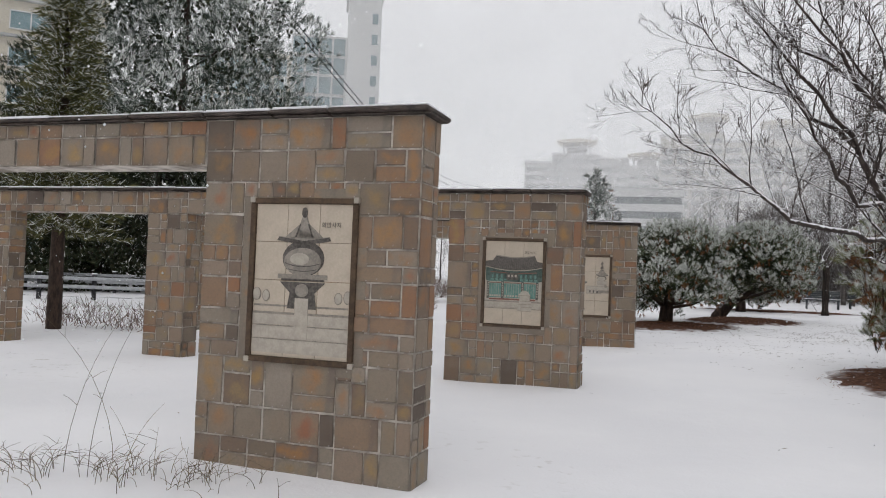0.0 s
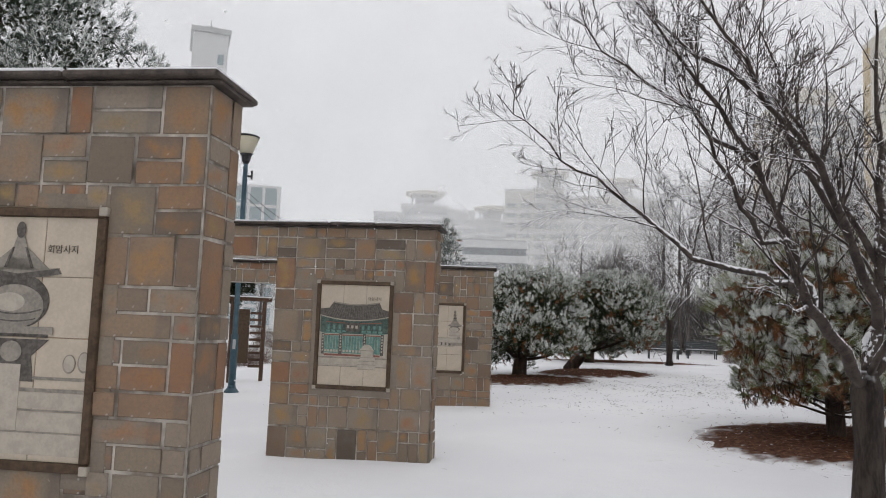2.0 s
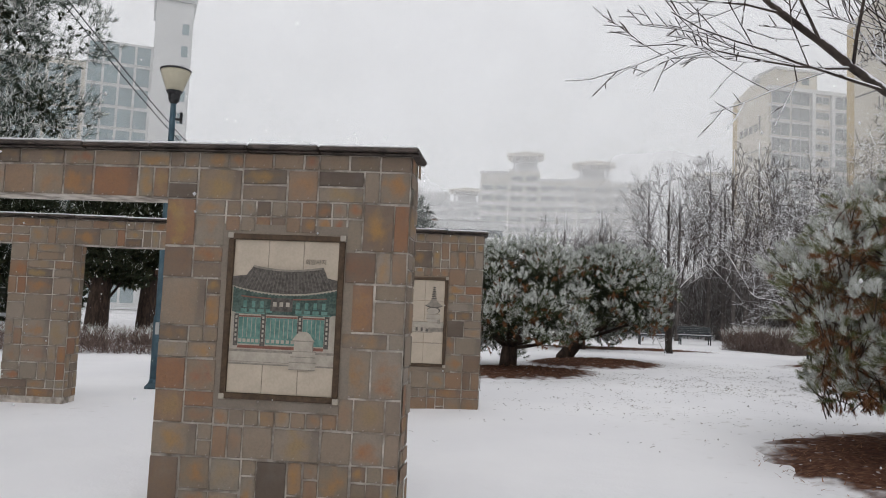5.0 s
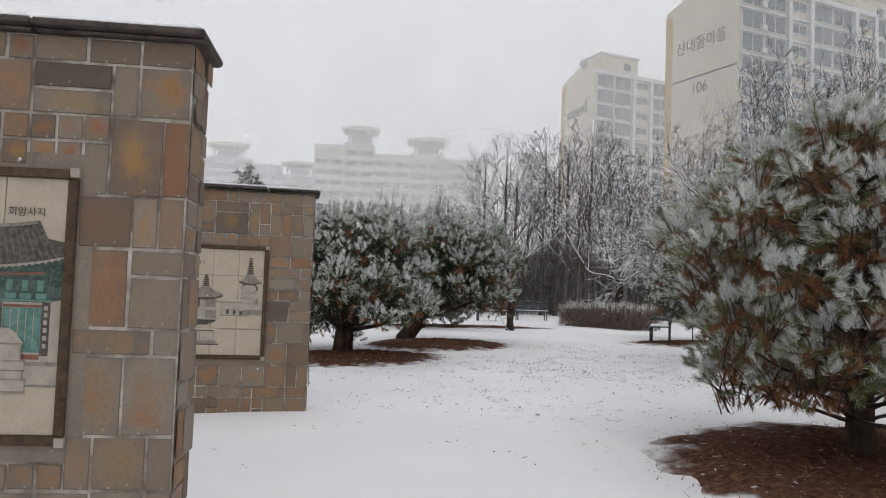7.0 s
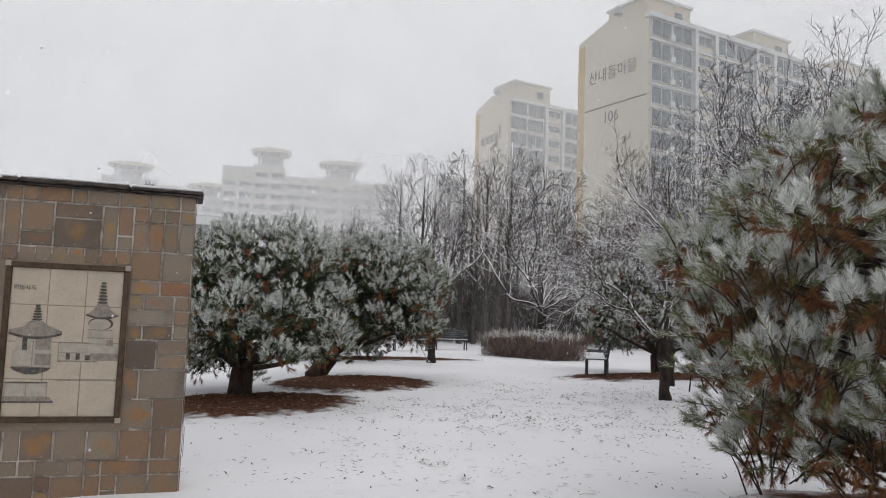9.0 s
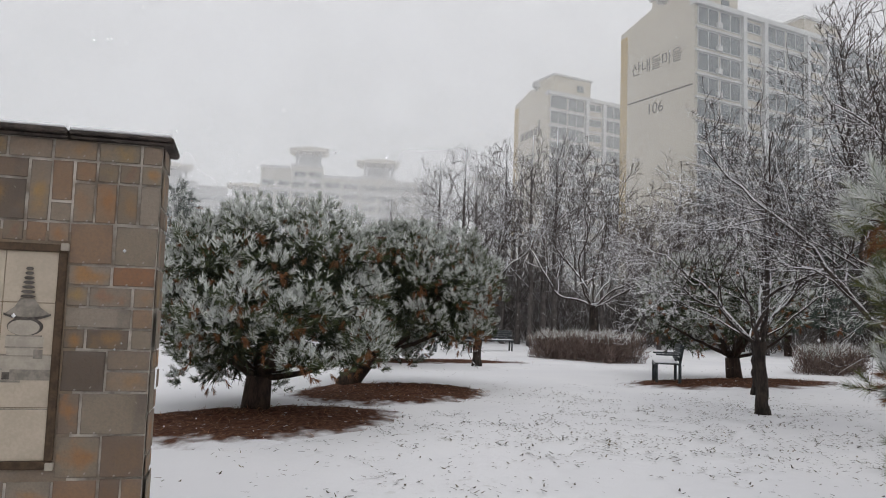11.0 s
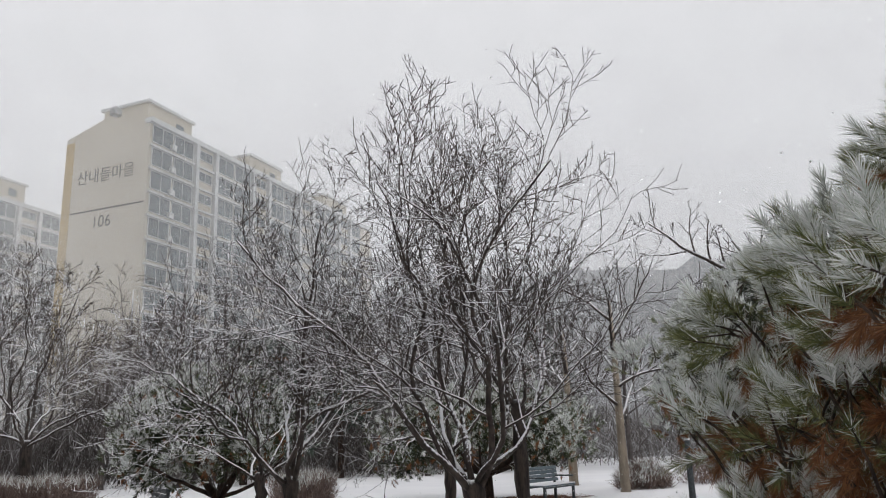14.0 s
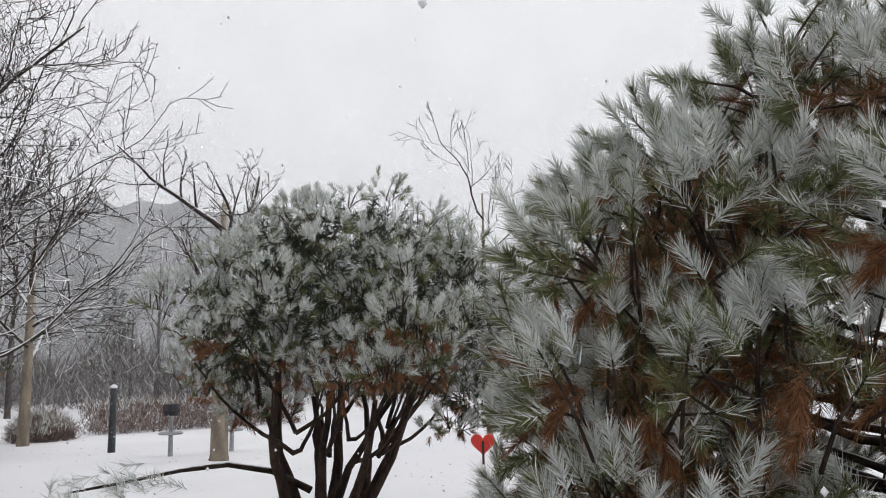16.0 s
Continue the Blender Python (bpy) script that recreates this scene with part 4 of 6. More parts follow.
near_tree()
bare_tree(12.8, 18.7, 3.9, 1.05, 7, 41, (11, 8, 4), radius=0.10, lim=0.003, wide=(0.35, 1.5), lean=(-0.12, -0.05))
bare_tree(13.05, 16.5, 4.75, 1.0, 8, 42, (13, 8, 4), radius=0.13, wide=(0.3, 1.15), label="broad vase-shaped bare cherry tree edged with snow")
bare_tree(15.6, 16.7, 4.4, 1.9, 5, 43, (7, 5, 3), radius=0.11)
bare_tree(17.1, 18.4, 4.0, 1.3, 5, 44, (7, 5, 3), radius=0.10)
bare_tree(15.3, 20.9, 3.4, 1.0, 5, 45, (7, 5, 3), radius=0.09)
bare_tree(23.1, 35.1, 7.4, 1.9, 7, 47, (9, 6, 4), radius=0.17, lim=0.008, wide=(0.3, 1.1), label="big bare tree behind the clipped hedge")
bare_tree(13.9, 28.6, 4.6, 1.7, 6, 46, (8, 5, 4), radius=0.12, lim=0.006)


# ---- pines and clipped bushes ----
def pine_crown(tree, blobs, count, n, length, width, seed, brown=0.2, frost=0.75, spread=0.75, green=None, shell=(0.5, 1.05), lift=0.42):
    """blobs: rows of (x, y, z, rx, ry, rz). Tufts are spread over their outsides; snow lies on upward tufts, dead needles hang inside."""
    r = np.random.default_rng(seed)
    B = np.array(blobs, dtype=float)
    area = (B[:, 3] * B[:, 4] + B[:, 3] * B[:, 5] + B[:, 4] * B[:, 5])
    pick = r.choice(len(B), size=count, p=area / area.sum())
    q = r.normal(size=(count, 3))
    q /= np.linalg.norm(q, axis=1, keepdims=True)
    lump = 1 + 0.10 * np.sin(5 * q[:, 0] + 3 * q[:, 2] + pick) * np.cos(4 * q[:, 1] + 2 * pick)
    rad = r.uniform(*shell, count) * lump
    p = B[pick, :3] + q * B[pick, 3:] * rad[:, None]
    deep = np.zeros(count, dtype=bool)
    for b in B:
        deep |= (((p - b[:3]) / b[3:]) ** 2).sum(1) < 0.22
    p, q = p[~deep], q[~deep]
    d = q + np.array([0, 0, 0.55]) + 0.35 * r.normal(size=q.shape)
    d /= np.linalg.norm(d, axis=1, keepdims=True)
    tri, v = sprays(p, d, n, length, width, spread, r)
    top = np.repeat(q[:, 2], n)
    dead = np.repeat(r.uniform(0, 1, len(q)) < brown * np.clip(0.9 - 1.3 * q[:, 2], 0.0, 1.6), n)
    white = (~dead) & (r.uniform(0, 1, len(tri)) < frost * np.clip(lift + 0.95 * top + 0.45 * v[:, 2], 0.02, 1))
    blades("frosted_needles", tri[white], N_FROST, tree, "needles coated with white frost and snow")
    blades("green_needles", tri[~white & ~dead], green or N_GREEN, tree, "dark green pine needles")
    if dead.any():
        blades("dead_needles", tri[dead], N_BROWN, tree, "rust-brown dead needles")


def shoot_crown(tree, blobs, count, k, length, needle, width, seed, frost=1.0, dead=0.0, low=-0.6, green=None, rise=0.6, keep=0.62, fat=0.45, dead_top=99.0):
    """Foliage as shoots: k needles stand round each shoot's axis. Snow lies on the shoots that look up;
    hanging dead shoots fill the undersides. Returns the bases of the shoots."""
    r = np.random.default_rng(seed)
    B = np.array(blobs, dtype=float)
    area = B[:, 3] * B[:, 4] + B[:, 3] * B[:, 5] + B[:, 4] * B[:, 5]

    def scatter(m, near, far, lo, hi):
        pick = r.choice(len(B), size=m, p=area / area.sum())
        q = r.normal(size=(m, 3))
        q /= np.linalg.norm(q, axis=1, keepdims=True)
        lump = 1 + 0.12 * np.sin(6 * q[:, 0] + pick) * np.cos(5 * q[:, 1] + 3 * q[:, 2] + 2 * pick)
        p = B[pick, :3] + q * B[pick, 3:] * (r.uniform(near, far, m) * lump)[:, None]
        ok = (q[:, 2] > lo) & (q[:, 2] < hi)
        for b in B:
            ok &= (((p - b[:3]) / b[3:]) ** 2).sum(1) > keep * near * near
        return p[ok], q[ok]

    def needles(p, d, ln, cone):
        m = len(p)
        P, D = np.repeat(p, k, axis=0), np.repeat(d, k, axis=0)
        u = r.uniform(0.0, 1.0, (m * k, 1)) ** 0.8
        w = np.cross(D, r.normal(size=D.shape))
        w /= np.linalg.norm(w, axis=1, keepdims=True) + 1e-9
        th = cone * (1.15 - 0.65 * u) * r.uniform(0.7, 1.25, u.shape)
        v = D * np.cos(th) + w * np.sin(th)
        base = P + D * np.repeat(ln, k)[:, None] * u
        side = np.cross(v, r.normal(size=v.shape))
        side /= np.linalg.norm(side, axis=1, keepdims=True) + 1e-9
        tip = base + v * needle * r.uniform(0.75, 1.12, u.shape)
        return np.stack([base - side * width / 2, base + side * width / 2, tip], axis=1), v

    p, q = scatter(count, 0.8, 1.04, low, 2.0)
    d = 0.8 * q + np.array([0, 0, rise]) + 0.3 * r.normal(size=q.shape)
    d /= np.linalg.norm(d, axis=1, keepdims=True)
    ln = length * r.uniform(0.6, 1.4, len(p))
    tri, v = needles(p, d, ln, 0.85)
    load = np.clip(0.30 + 0.75 * q[:, 2] + 0.42 * r.normal(size=len(q)), 0.03, 1.15)
    white = r.uniform(0, 1, len(tri)) < frost * np.clip(np.repeat(load, k) * (0.62 + 0.75 * v[:, 2]), 0.02, 0.97)
    thick = tri[white]
    half = fat * (thick[:, 1] - thick[:, 0])
    thick[:, 0] -= half
    thick[:, 1] += half
    blades("frosted_needles", thick, N_FROST, tree, "needles coated with white frost and snow")
    blades("green_needles", tri[~white], green or N_GREEN, tree, "dark green pine needles")
    if dead:
        p2, q2 = scatter(int(count * dead), 0.45, 0.82, -1.0, 0.25)
        p2, q2 = p2[p2[:, 2] < dead_top], q2[p2[:, 2] < dead_top]
        d2 = 0.6 * q2 + np.array([0, 0, -0.35]) + 0.35 * r.normal(size=q2.shape)
        d2 /= np.linalg.norm(d2, axis=1, keepdims=True)
        t2, _ = needles(p2, d2, length * r.uniform(0.6, 1.2, len(p2)), 0.7)
        blades("dead_needles", t2, N_BROWN, tree, "rust-brown dead needles")
    return p, d, ln


def twigs(tree, p, d, ln, every, back, rad, mat):
    """Woody twigs that carry the shoots."""
    rows = [([p[i] - d[i] * back + np.array([0, 0, -0.25 * back]), p[i] - d[i] * back * 0.4, p[i] + d[i] * ln[i] * 0.8], [rad, rad * 0.8, rad * 0.4], 4) for i in range(0, len(p), every)]
    tagged(part("twig_work", tubes(rows), mat, tree, "thin brown twigs"), kind="stuff")


def pads(blobs, n, size, seed, flat=0.6, low=-0.75):
    """Small foliage pads over the outside of larger lumps."""
    r = np.random.default_rng(seed + 7)
    B = np.array(blobs, dtype=float)
    w = B[:, 3] ** 2
    out = []
    while len(out) < n:
        b = B[r.choice(len(B), p=w / w.sum())]
        q = r.normal(size=3)
        q /= np.linalg.norm(q)
        if q[2] < low:
            continue
        p = b[:3] + q * b[3:] * r.uniform(0.86, 1.08)
        if any((((p - c[:3]) / c[3:]) ** 2).sum() < 0.6 for c in B):
            continue
        s = size * r.uniform(0.7, 1.3)
        out.append((p[0], p[1], p[2], s, s, s * flat))
    return out


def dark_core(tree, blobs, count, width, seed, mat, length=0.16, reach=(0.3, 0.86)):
    """Dark fill deep inside the crown; its green needles hold the inner shade as colour."""
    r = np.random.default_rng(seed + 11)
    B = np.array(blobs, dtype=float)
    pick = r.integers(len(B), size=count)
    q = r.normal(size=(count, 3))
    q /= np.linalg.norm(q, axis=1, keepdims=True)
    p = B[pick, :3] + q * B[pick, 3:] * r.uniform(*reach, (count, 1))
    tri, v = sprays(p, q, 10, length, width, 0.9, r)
    blades("inner_needles", tri, mat, tree, "dark fill needles inside the crown")


def stems(tree, rows, seed, mat=PINE_BARK, bend=0.07):
    """rows of (start, end, radius): bent limbs, each a part."""
    r = np.random.default_rng(seed)
    for s, e, rad in rows:
        s, e = Vector(s), Vector(e)
        pts, rs = [], []
        flat_mid = Vector((e.x * 0.62 + s.x * 0.38, e.y * 0.62 + s.y * 0.38, s.z + (e.z - s.z) * 0.36))
        mid = flat_mid + Vector(r.normal(size=3)) * (e - s).length * bend
        for i in range(9):
            u = i / 8
            pts.append(s * (1 - u) ** 2 + mid * 2 * u * (1 - u) + e * u * u + Vector(r.normal(size=3)) * 0.008)
            rs.append(rad * (1 - 0.65 * u))
        smooth(part("limb", tubes([(pts, rs, 7)]), mat, tree))


def dome_blobs(r, R, z0, z1, n, size):
    """Lumps that make up a clipped dome between two heights."""
    out = []
    for i in range(n):
        a = 6.283 * i * 0.618
        u = math.sqrt((i + 0.5) / n)
        x, y = R * u * math.cos(a), R * u * math.sin(a)
        zc = z0 + (z1 - z0) * (0.35 + 0.55 * math.sqrt(max(0, 1 - u * u)))
        s = size * r.uniform(0.85, 1.25)
        out.append((x, y, zc - s * 0.4, s, s, s * r.uniform(0.6, 0.8)))
        if u > 0.6:
            out.append((x * 0.93, y * 0.93, zc - 1.2 * s, s, s, s * 0.65))
    return out


def clipped_pine(x, y, R, z0, z1, lean, seed, count, n, length, needle, width, label, stemcount=4, brown=0.12, frost=1.0, size=0.6, fan=0.45, green=None, split=0.35, padcount=300, padsize=0.2):
    r = np.random.default_rng(seed)
    z = gz(x, y)
    tree = thing("clipped_pine", label, "pine tree", pose(x, y, z), "clipped pines in mulch beds")
    blobs = [(a + lean[0], b + lean[1], c, d, e, f) for a, b, c, d, e, f in dome_blobs(r, R - size * 0.8, z0, z1, 16, size)]
    dark_core(tree, blobs, count // 4, width * 2.2, seed, N_SHADED)
    shoot_crown(tree, pads(blobs, padcount, padsize, seed, 0.85), count, n, length, needle, width, seed, frost, brown, -0.5, green)
    rows = []
    bend = (lean[0] * split, lean[1] * split, max(0.5, z0 * 0.75))
    smooth(part("trunk", tubes([([(0, 0, -0.15), (0, 0, 0.05), bend], [0.24, 0.19, 0.16], 10)]), PINE_BARK, tree))
    for i in range(stemcount):
        a = 6.283 * (i + r.uniform(-0.2, 0.2)) / stemcount
        rows.append((bend, (lean[0] + fan * R * math.cos(a), lean[1] + fan * R * math.sin(a), z0 + (z1 - z0) * 0.45), 0.09))
        rows.append((bend, (lean[0] + 1.5 * fan * R * math.cos(a + 0.7), lean[1] + 1.5 * fan * R * math.sin(a + 0.7), z0 + 0.55), 0.05))
    stems(tree, rows, seed)
    return tree


clipped_pine(5.9, 20.75, 1.72, 0.42, 2.62, (0.1, 0), 61, 6500, 40, 0.10, 0.085, 0.008, "round clipped pine dusted with snow on a needle bed", frost=0.85)
clipped_pine(8.15, 23.35, 1.5, 0.75, 2.72, (1.1, -0.25), 62, 5600, 38, 0.10, 0.085, 0.0085, "leaning clipped pine dusted with snow on a needle bed", frost=0.85)
clipped_pine(17.8, 23.6, 2.0, 0.7, 3.1, (-0.2, 0), 63, 4200, 30, 0.12, 0.10, 0.011, "dark clipped pine beside a bench", frost=0.85)
clipped_pine(24.3, 20.3, 2.9, 0.8, 2.9, (0, 0), 64, 4200, 26, 0.14, 0.12, 0.014, "wide dark clipped pine on a needle bed", 5, padcount=420, padsize=0.25, frost=0.8)
clipped_pine(11.3, 29.8, 1.8, 0.6, 2.3, (0, 0), 65, 2200, 26, 0.14, 0.12, 0.015, "small clipped pine beyond the beds")


def fan_pine():
    """Many-stemmed table pine."""
    x, y = 12.9, 13.1
    r = np.random.default_rng(66)
    tree = thing("table_pine", "many-stemmed table pine with a snowy umbrella crown", "pine tree", pose(x, y, gz(x, y)))
    blobs = [(a - 0.08, b - 0.28, c, d, e, f) for a, b, c, d, e, f in dome_blobs(r, 1.28, 0.92, 3.42, 20, 0.48)]
    dark_core(tree, blobs, 2200, 0.012, 66, N_SHADED, 0.11)
    p, d, ln = shoot_crown(tree, pads(blobs, 240, 0.19, 66, 0.75), 5600, 56, 0.08, 0.07, 0.0042, 66, 1.5, 0.55, -0.45, N_BRIGHT, dead_top=1.95)
    twigs(tree, p, d, ln, 3, 0.12, 0.006, PINE_BARK)
    rows = []
    for i in range(12):
        a = 6.283 * i / 12 + r.uniform(-0.2, 0.2)
        q = r.uniform(0.5, 1.05)
        end = Vector((q * math.cos(a) - 0.05, q * math.sin(a) - 0.2, r.uniform(1.3, 1.9)))
        rows.append(((0.09 * math.cos(a), 0.09 * math.sin(a), 0.12), end, r.uniform(0.042, 0.072)))
        for k in range(2):
            rows.append((end * 0.62, end + Vector((r.normal() * 0.3, r.normal() * 0.3, 0.25)), 0.022))
    smooth(part("trunk", tubes([([(0, 0, -0.12), (0, 0, 0.1), (0, 0, 0.35)], [0.24, 0.19, 0.14], 10)]), PINE_BARK, tree))
    stems(tree, rows, 66, bend=0.14)
    # a low branch that reaches out towards the path
    low = [(0.1, 0.1, 0.55), (0.12, 0.45, 0.74), (0.02, 0.85, 0.83), (-0.12, 1.25, 0.82), (-0.35, 1.75, 0.77), (-0.5, 2.1, 0.74)]
    smooth(part("limb", tubes([(low, [0.034, 0.028, 0.023, 0.018, 0.013, 0.007], 6)]), PINE_BARK, tree))
    c = np.array([[-0.3 - 0.25 * u + r.normal() * 0.12, 1.45 + 0.7 * u + r.normal() * 0.08, 0.76 + r.normal() * 0.05] for u in np.linspace(0, 1, 26)])
    d = np.tile(np.array([[-0.3, 0.6, 0.5]]), (26, 1)) + 0.4 * r.normal(size=(26, 3))
    d /= np.linalg.norm(d, axis=1, keepdims=True)
    tri, v = sprays(c, d, 34, 0.14, 0.007, 0.8, r)
    blades("low_branch_needles", tri, N_FROST, tree, "grey-green frosted needles")


fan_pine()


def big_pine():
    """The bushy pine beside the path."""
    x, y = 7.75, 11.7
    r = np.random.default_rng(67)
    tree = thing("pine_tree", "bushy pine with thick frosted tufts and rusty inner needles", "pine tree", pose(x, y, gz(x, y)))
    blobs = []
    for k in range(60):
        u = (k + 0.5) / 60
        z = 0.6 + 2.35 * u
        R = 1.4 + 1.17 * u if u < 0.35 else 1.81 - 0.4 * (u - 0.35) if u < 0.75 else 1.65 - 3.4 * (u - 0.75)
        a = 2.399 * k
        q = max(0.05, R - 0.36) * (0.72 + 0.33 * r.uniform())
        s = r.uniform(0.3, 0.46) * (1 if u < 0.75 else 0.75)
        blobs.append((q * math.cos(a), q * math.sin(a), z, s, s, s * 0.5))
    blobs += [(1.2, 0.95, 0.62, 0.5, 0.5, 0.28), (1.45, 0.5, 0.85, 0.45, 0.45, 0.25), (0.9, 1.3, 0.75, 0.45, 0.45, 0.25), (1.3, 0.95, 1.15, 0.45, 0.45, 0.25), (1.5, 0.75, 1.5, 0.4, 0.4, 0.22)]
    blobs += [(0.66 + 0.08 * (k % 2), 1.35 - 0.06 * k, 0.7 + 0.38 * k, 0.42, 0.42, 0.23) for k in range(5)]
    # the taller, fuller side
    blobs += [(0.4, 0.8, 2.55, 0.38, 0.38, 0.24), (0.2, 0.5, 2.95, 0.26, 0.26, 0.24), (0.0, 0.2, 3.0, 0.32, 0.32, 0.24), (0.85, 0.7, 2.35, 0.38, 0.38, 0.22),
              (-0.1, 1.45, 1.2, 0.42, 0.42, 0.24), (-0.05, 1.5, 1.65, 0.4, 0.4, 0.22), (0.0, 1.45, 2.05, 0.38, 0.38, 0.22), (0.05, 1.2, 2.3, 0.32, 0.32, 0.2)]
    dark_core(tree, blobs, 4200, 0.0045, 67, N_CORE, 0.10, (0.1, 0.6))
    p, d, ln = shoot_crown(tree, blobs, 5200, 130, 0.12, 0.08, 0.0026, 67, 0.95, 0.5, -0.5, N_BRIGHT, 0.5, 0.8)
    twigs(tree, p, d, ln, 3, 0.22, 0.007, PINE_BARK)
    smooth(part("trunk", tubes([([(0.15, 0.1, -0.15), (0.12, 0.08, 0.1), (0, 0, 1.0), (-0.05, 0, 2.0), (0, 0, 2.8)], [0.17, 0.13, 0.11, 0.075, 0.03], 10)]), PINE_BARK, tree))
    stems(tree, [((0, 0, min(2.5, max(0.4, b[2] - 0.35))), (b[0] * 0.95, b[1] * 0.95, b[2]), 0.022) for k, b in enumerate(blobs)], 67)


big_pine()


# ---- haze of falling snow ----
def veil(radius, amount):
    m = bpy.data.materials.new("snow_haze")
    m.use_nodes = True
    t = m.node_tree
    t.nodes.clear()
    out, mix = t.nodes.new("ShaderNodeOutputMaterial"), t.nodes.new("ShaderNodeMixShader")
    clear, dif, tra, both = (t.nodes.new(n) for n in ("ShaderNodeBsdfTransparent", "ShaderNodeBsdfDiffuse", "ShaderNodeBsdfTranslucent", "ShaderNodeMixShader"))
    dif.inputs["Color"].default_value = tra.inputs["Color"].default_value = (0.97, 0.97, 0.97, 1)
    tc, sep, fade, noi, mul = (t.nodes.new(n) for n in ("ShaderNodeTexCoord", "ShaderNodeSeparateXYZ", "ShaderNodeMapRange", "ShaderNodeTexNoise", "ShaderNodeMath"))
    noi.inputs["Scale"].default_value = 0.05
    fade.inputs["From Min"].default_value, fade.inputs["From Max"].default_value = 85, 20
    fade.inputs["To Min"].default_value, fade.inputs["To Max"].default_value = 0.0, amount * 1.8
    t.links.new(tc.outputs["Object"], sep.inputs[0])
    t.links.new(tc.outputs["Object"], noi.inputs["Vector"])
    t.links.new(sep.outputs[2], fade.inputs["Value"])
    mul.operation = "MULTIPLY"
    t.links.new(fade.outputs[0], mul.inputs[0])
    t.links.new(noi.outputs["Fac"], mul.inputs[1])
    t.links.new(mul.outputs[0], mix.inputs[0])
    t.links.new(dif.outputs[0], both.inputs[1])
    t.links.new(tra.outputs[0], both.inputs[2])
    t.links.new(clear.outputs[0], mix.inputs[1])
    t.links.new(both.outputs[0], mix.inputs[2])
    t.links.new(mix.outputs[0], out.inputs["Surface"])
    k = 64
    V = [(radius * math.cos(6.2832 * i / k), radius * math.sin(6.2832 * i / k), z) for z in (-2, 90) for i in range(k)]
    F = [(i, (i + 1) % k, k + (i + 1) % k, k + i) for i in range(k)]
    ob = smooth(part("backdrop_haze", (V, F), m))
    ob.location = (5, 15, 0)
    tagged(ob, "pale haze of falling snow in the distance", "haze", kind="structure")


for radius, amount in ((52, 0.12), (72, 0.2), (88, 0.16), (112, 0.26), (150, 0.22), (190, 0.2)):
    veil(radius, amount)


# ---- apartment blocks ----
def window_meshes(w, h, mull, key, glass=GLASS, rim=CONC_WHITE):
    """A window's frame with mullions, and its pane, centred at the origin, facing -y."""
    f = 0.09
    rows = [(-w / 2, w / 2, -0.12, 0.05, -h / 2, -h / 2 + f), (-w / 2, w / 2, -0.12, 0.05, h / 2 - f, h / 2),
            (-w / 2, -w / 2 + f, -0.1, 0.05, -h / 2 + f, h / 2 - f), (w / 2 - f, w / 2, -0.1, 0.05, -h / 2 + f, h / 2 - f)]
    for i in range(1, mull):
        x = -w / 2 + w * i / mull
        rows.append((x - 0.04, x + 0.04, -0.09, 0.05, -h / 2 + f, h / 2 - f))
    bm = boxes(rows)
    me = bpy.data.meshes.new("window_frame")
    bm.to_mesh(me)
    bm.free()
    me.materials.append(rim)
    bm = bmesh.new()
    for i in range(mull):
        x0, x1 = -w / 2 + w * i / mull + 0.02, -w / 2 + w * (i + 1) / mull - 0.02
        box(bm, x0, x1, -0.03, 0.03, -h / 2 + 0.02, h / 2 - 0.02)
    pm = bpy.data.meshes.new("pane")
    bm.to_mesh(pm)
    bm.free()
    pm.materials.append(glass)
    return me, pm


def put_window(parent, meshes, m):
    a = new("window", meshes[0])
    a.parent = parent
    a.matrix_local = m
    b = new("pane", meshes[1])
    b.parent = a


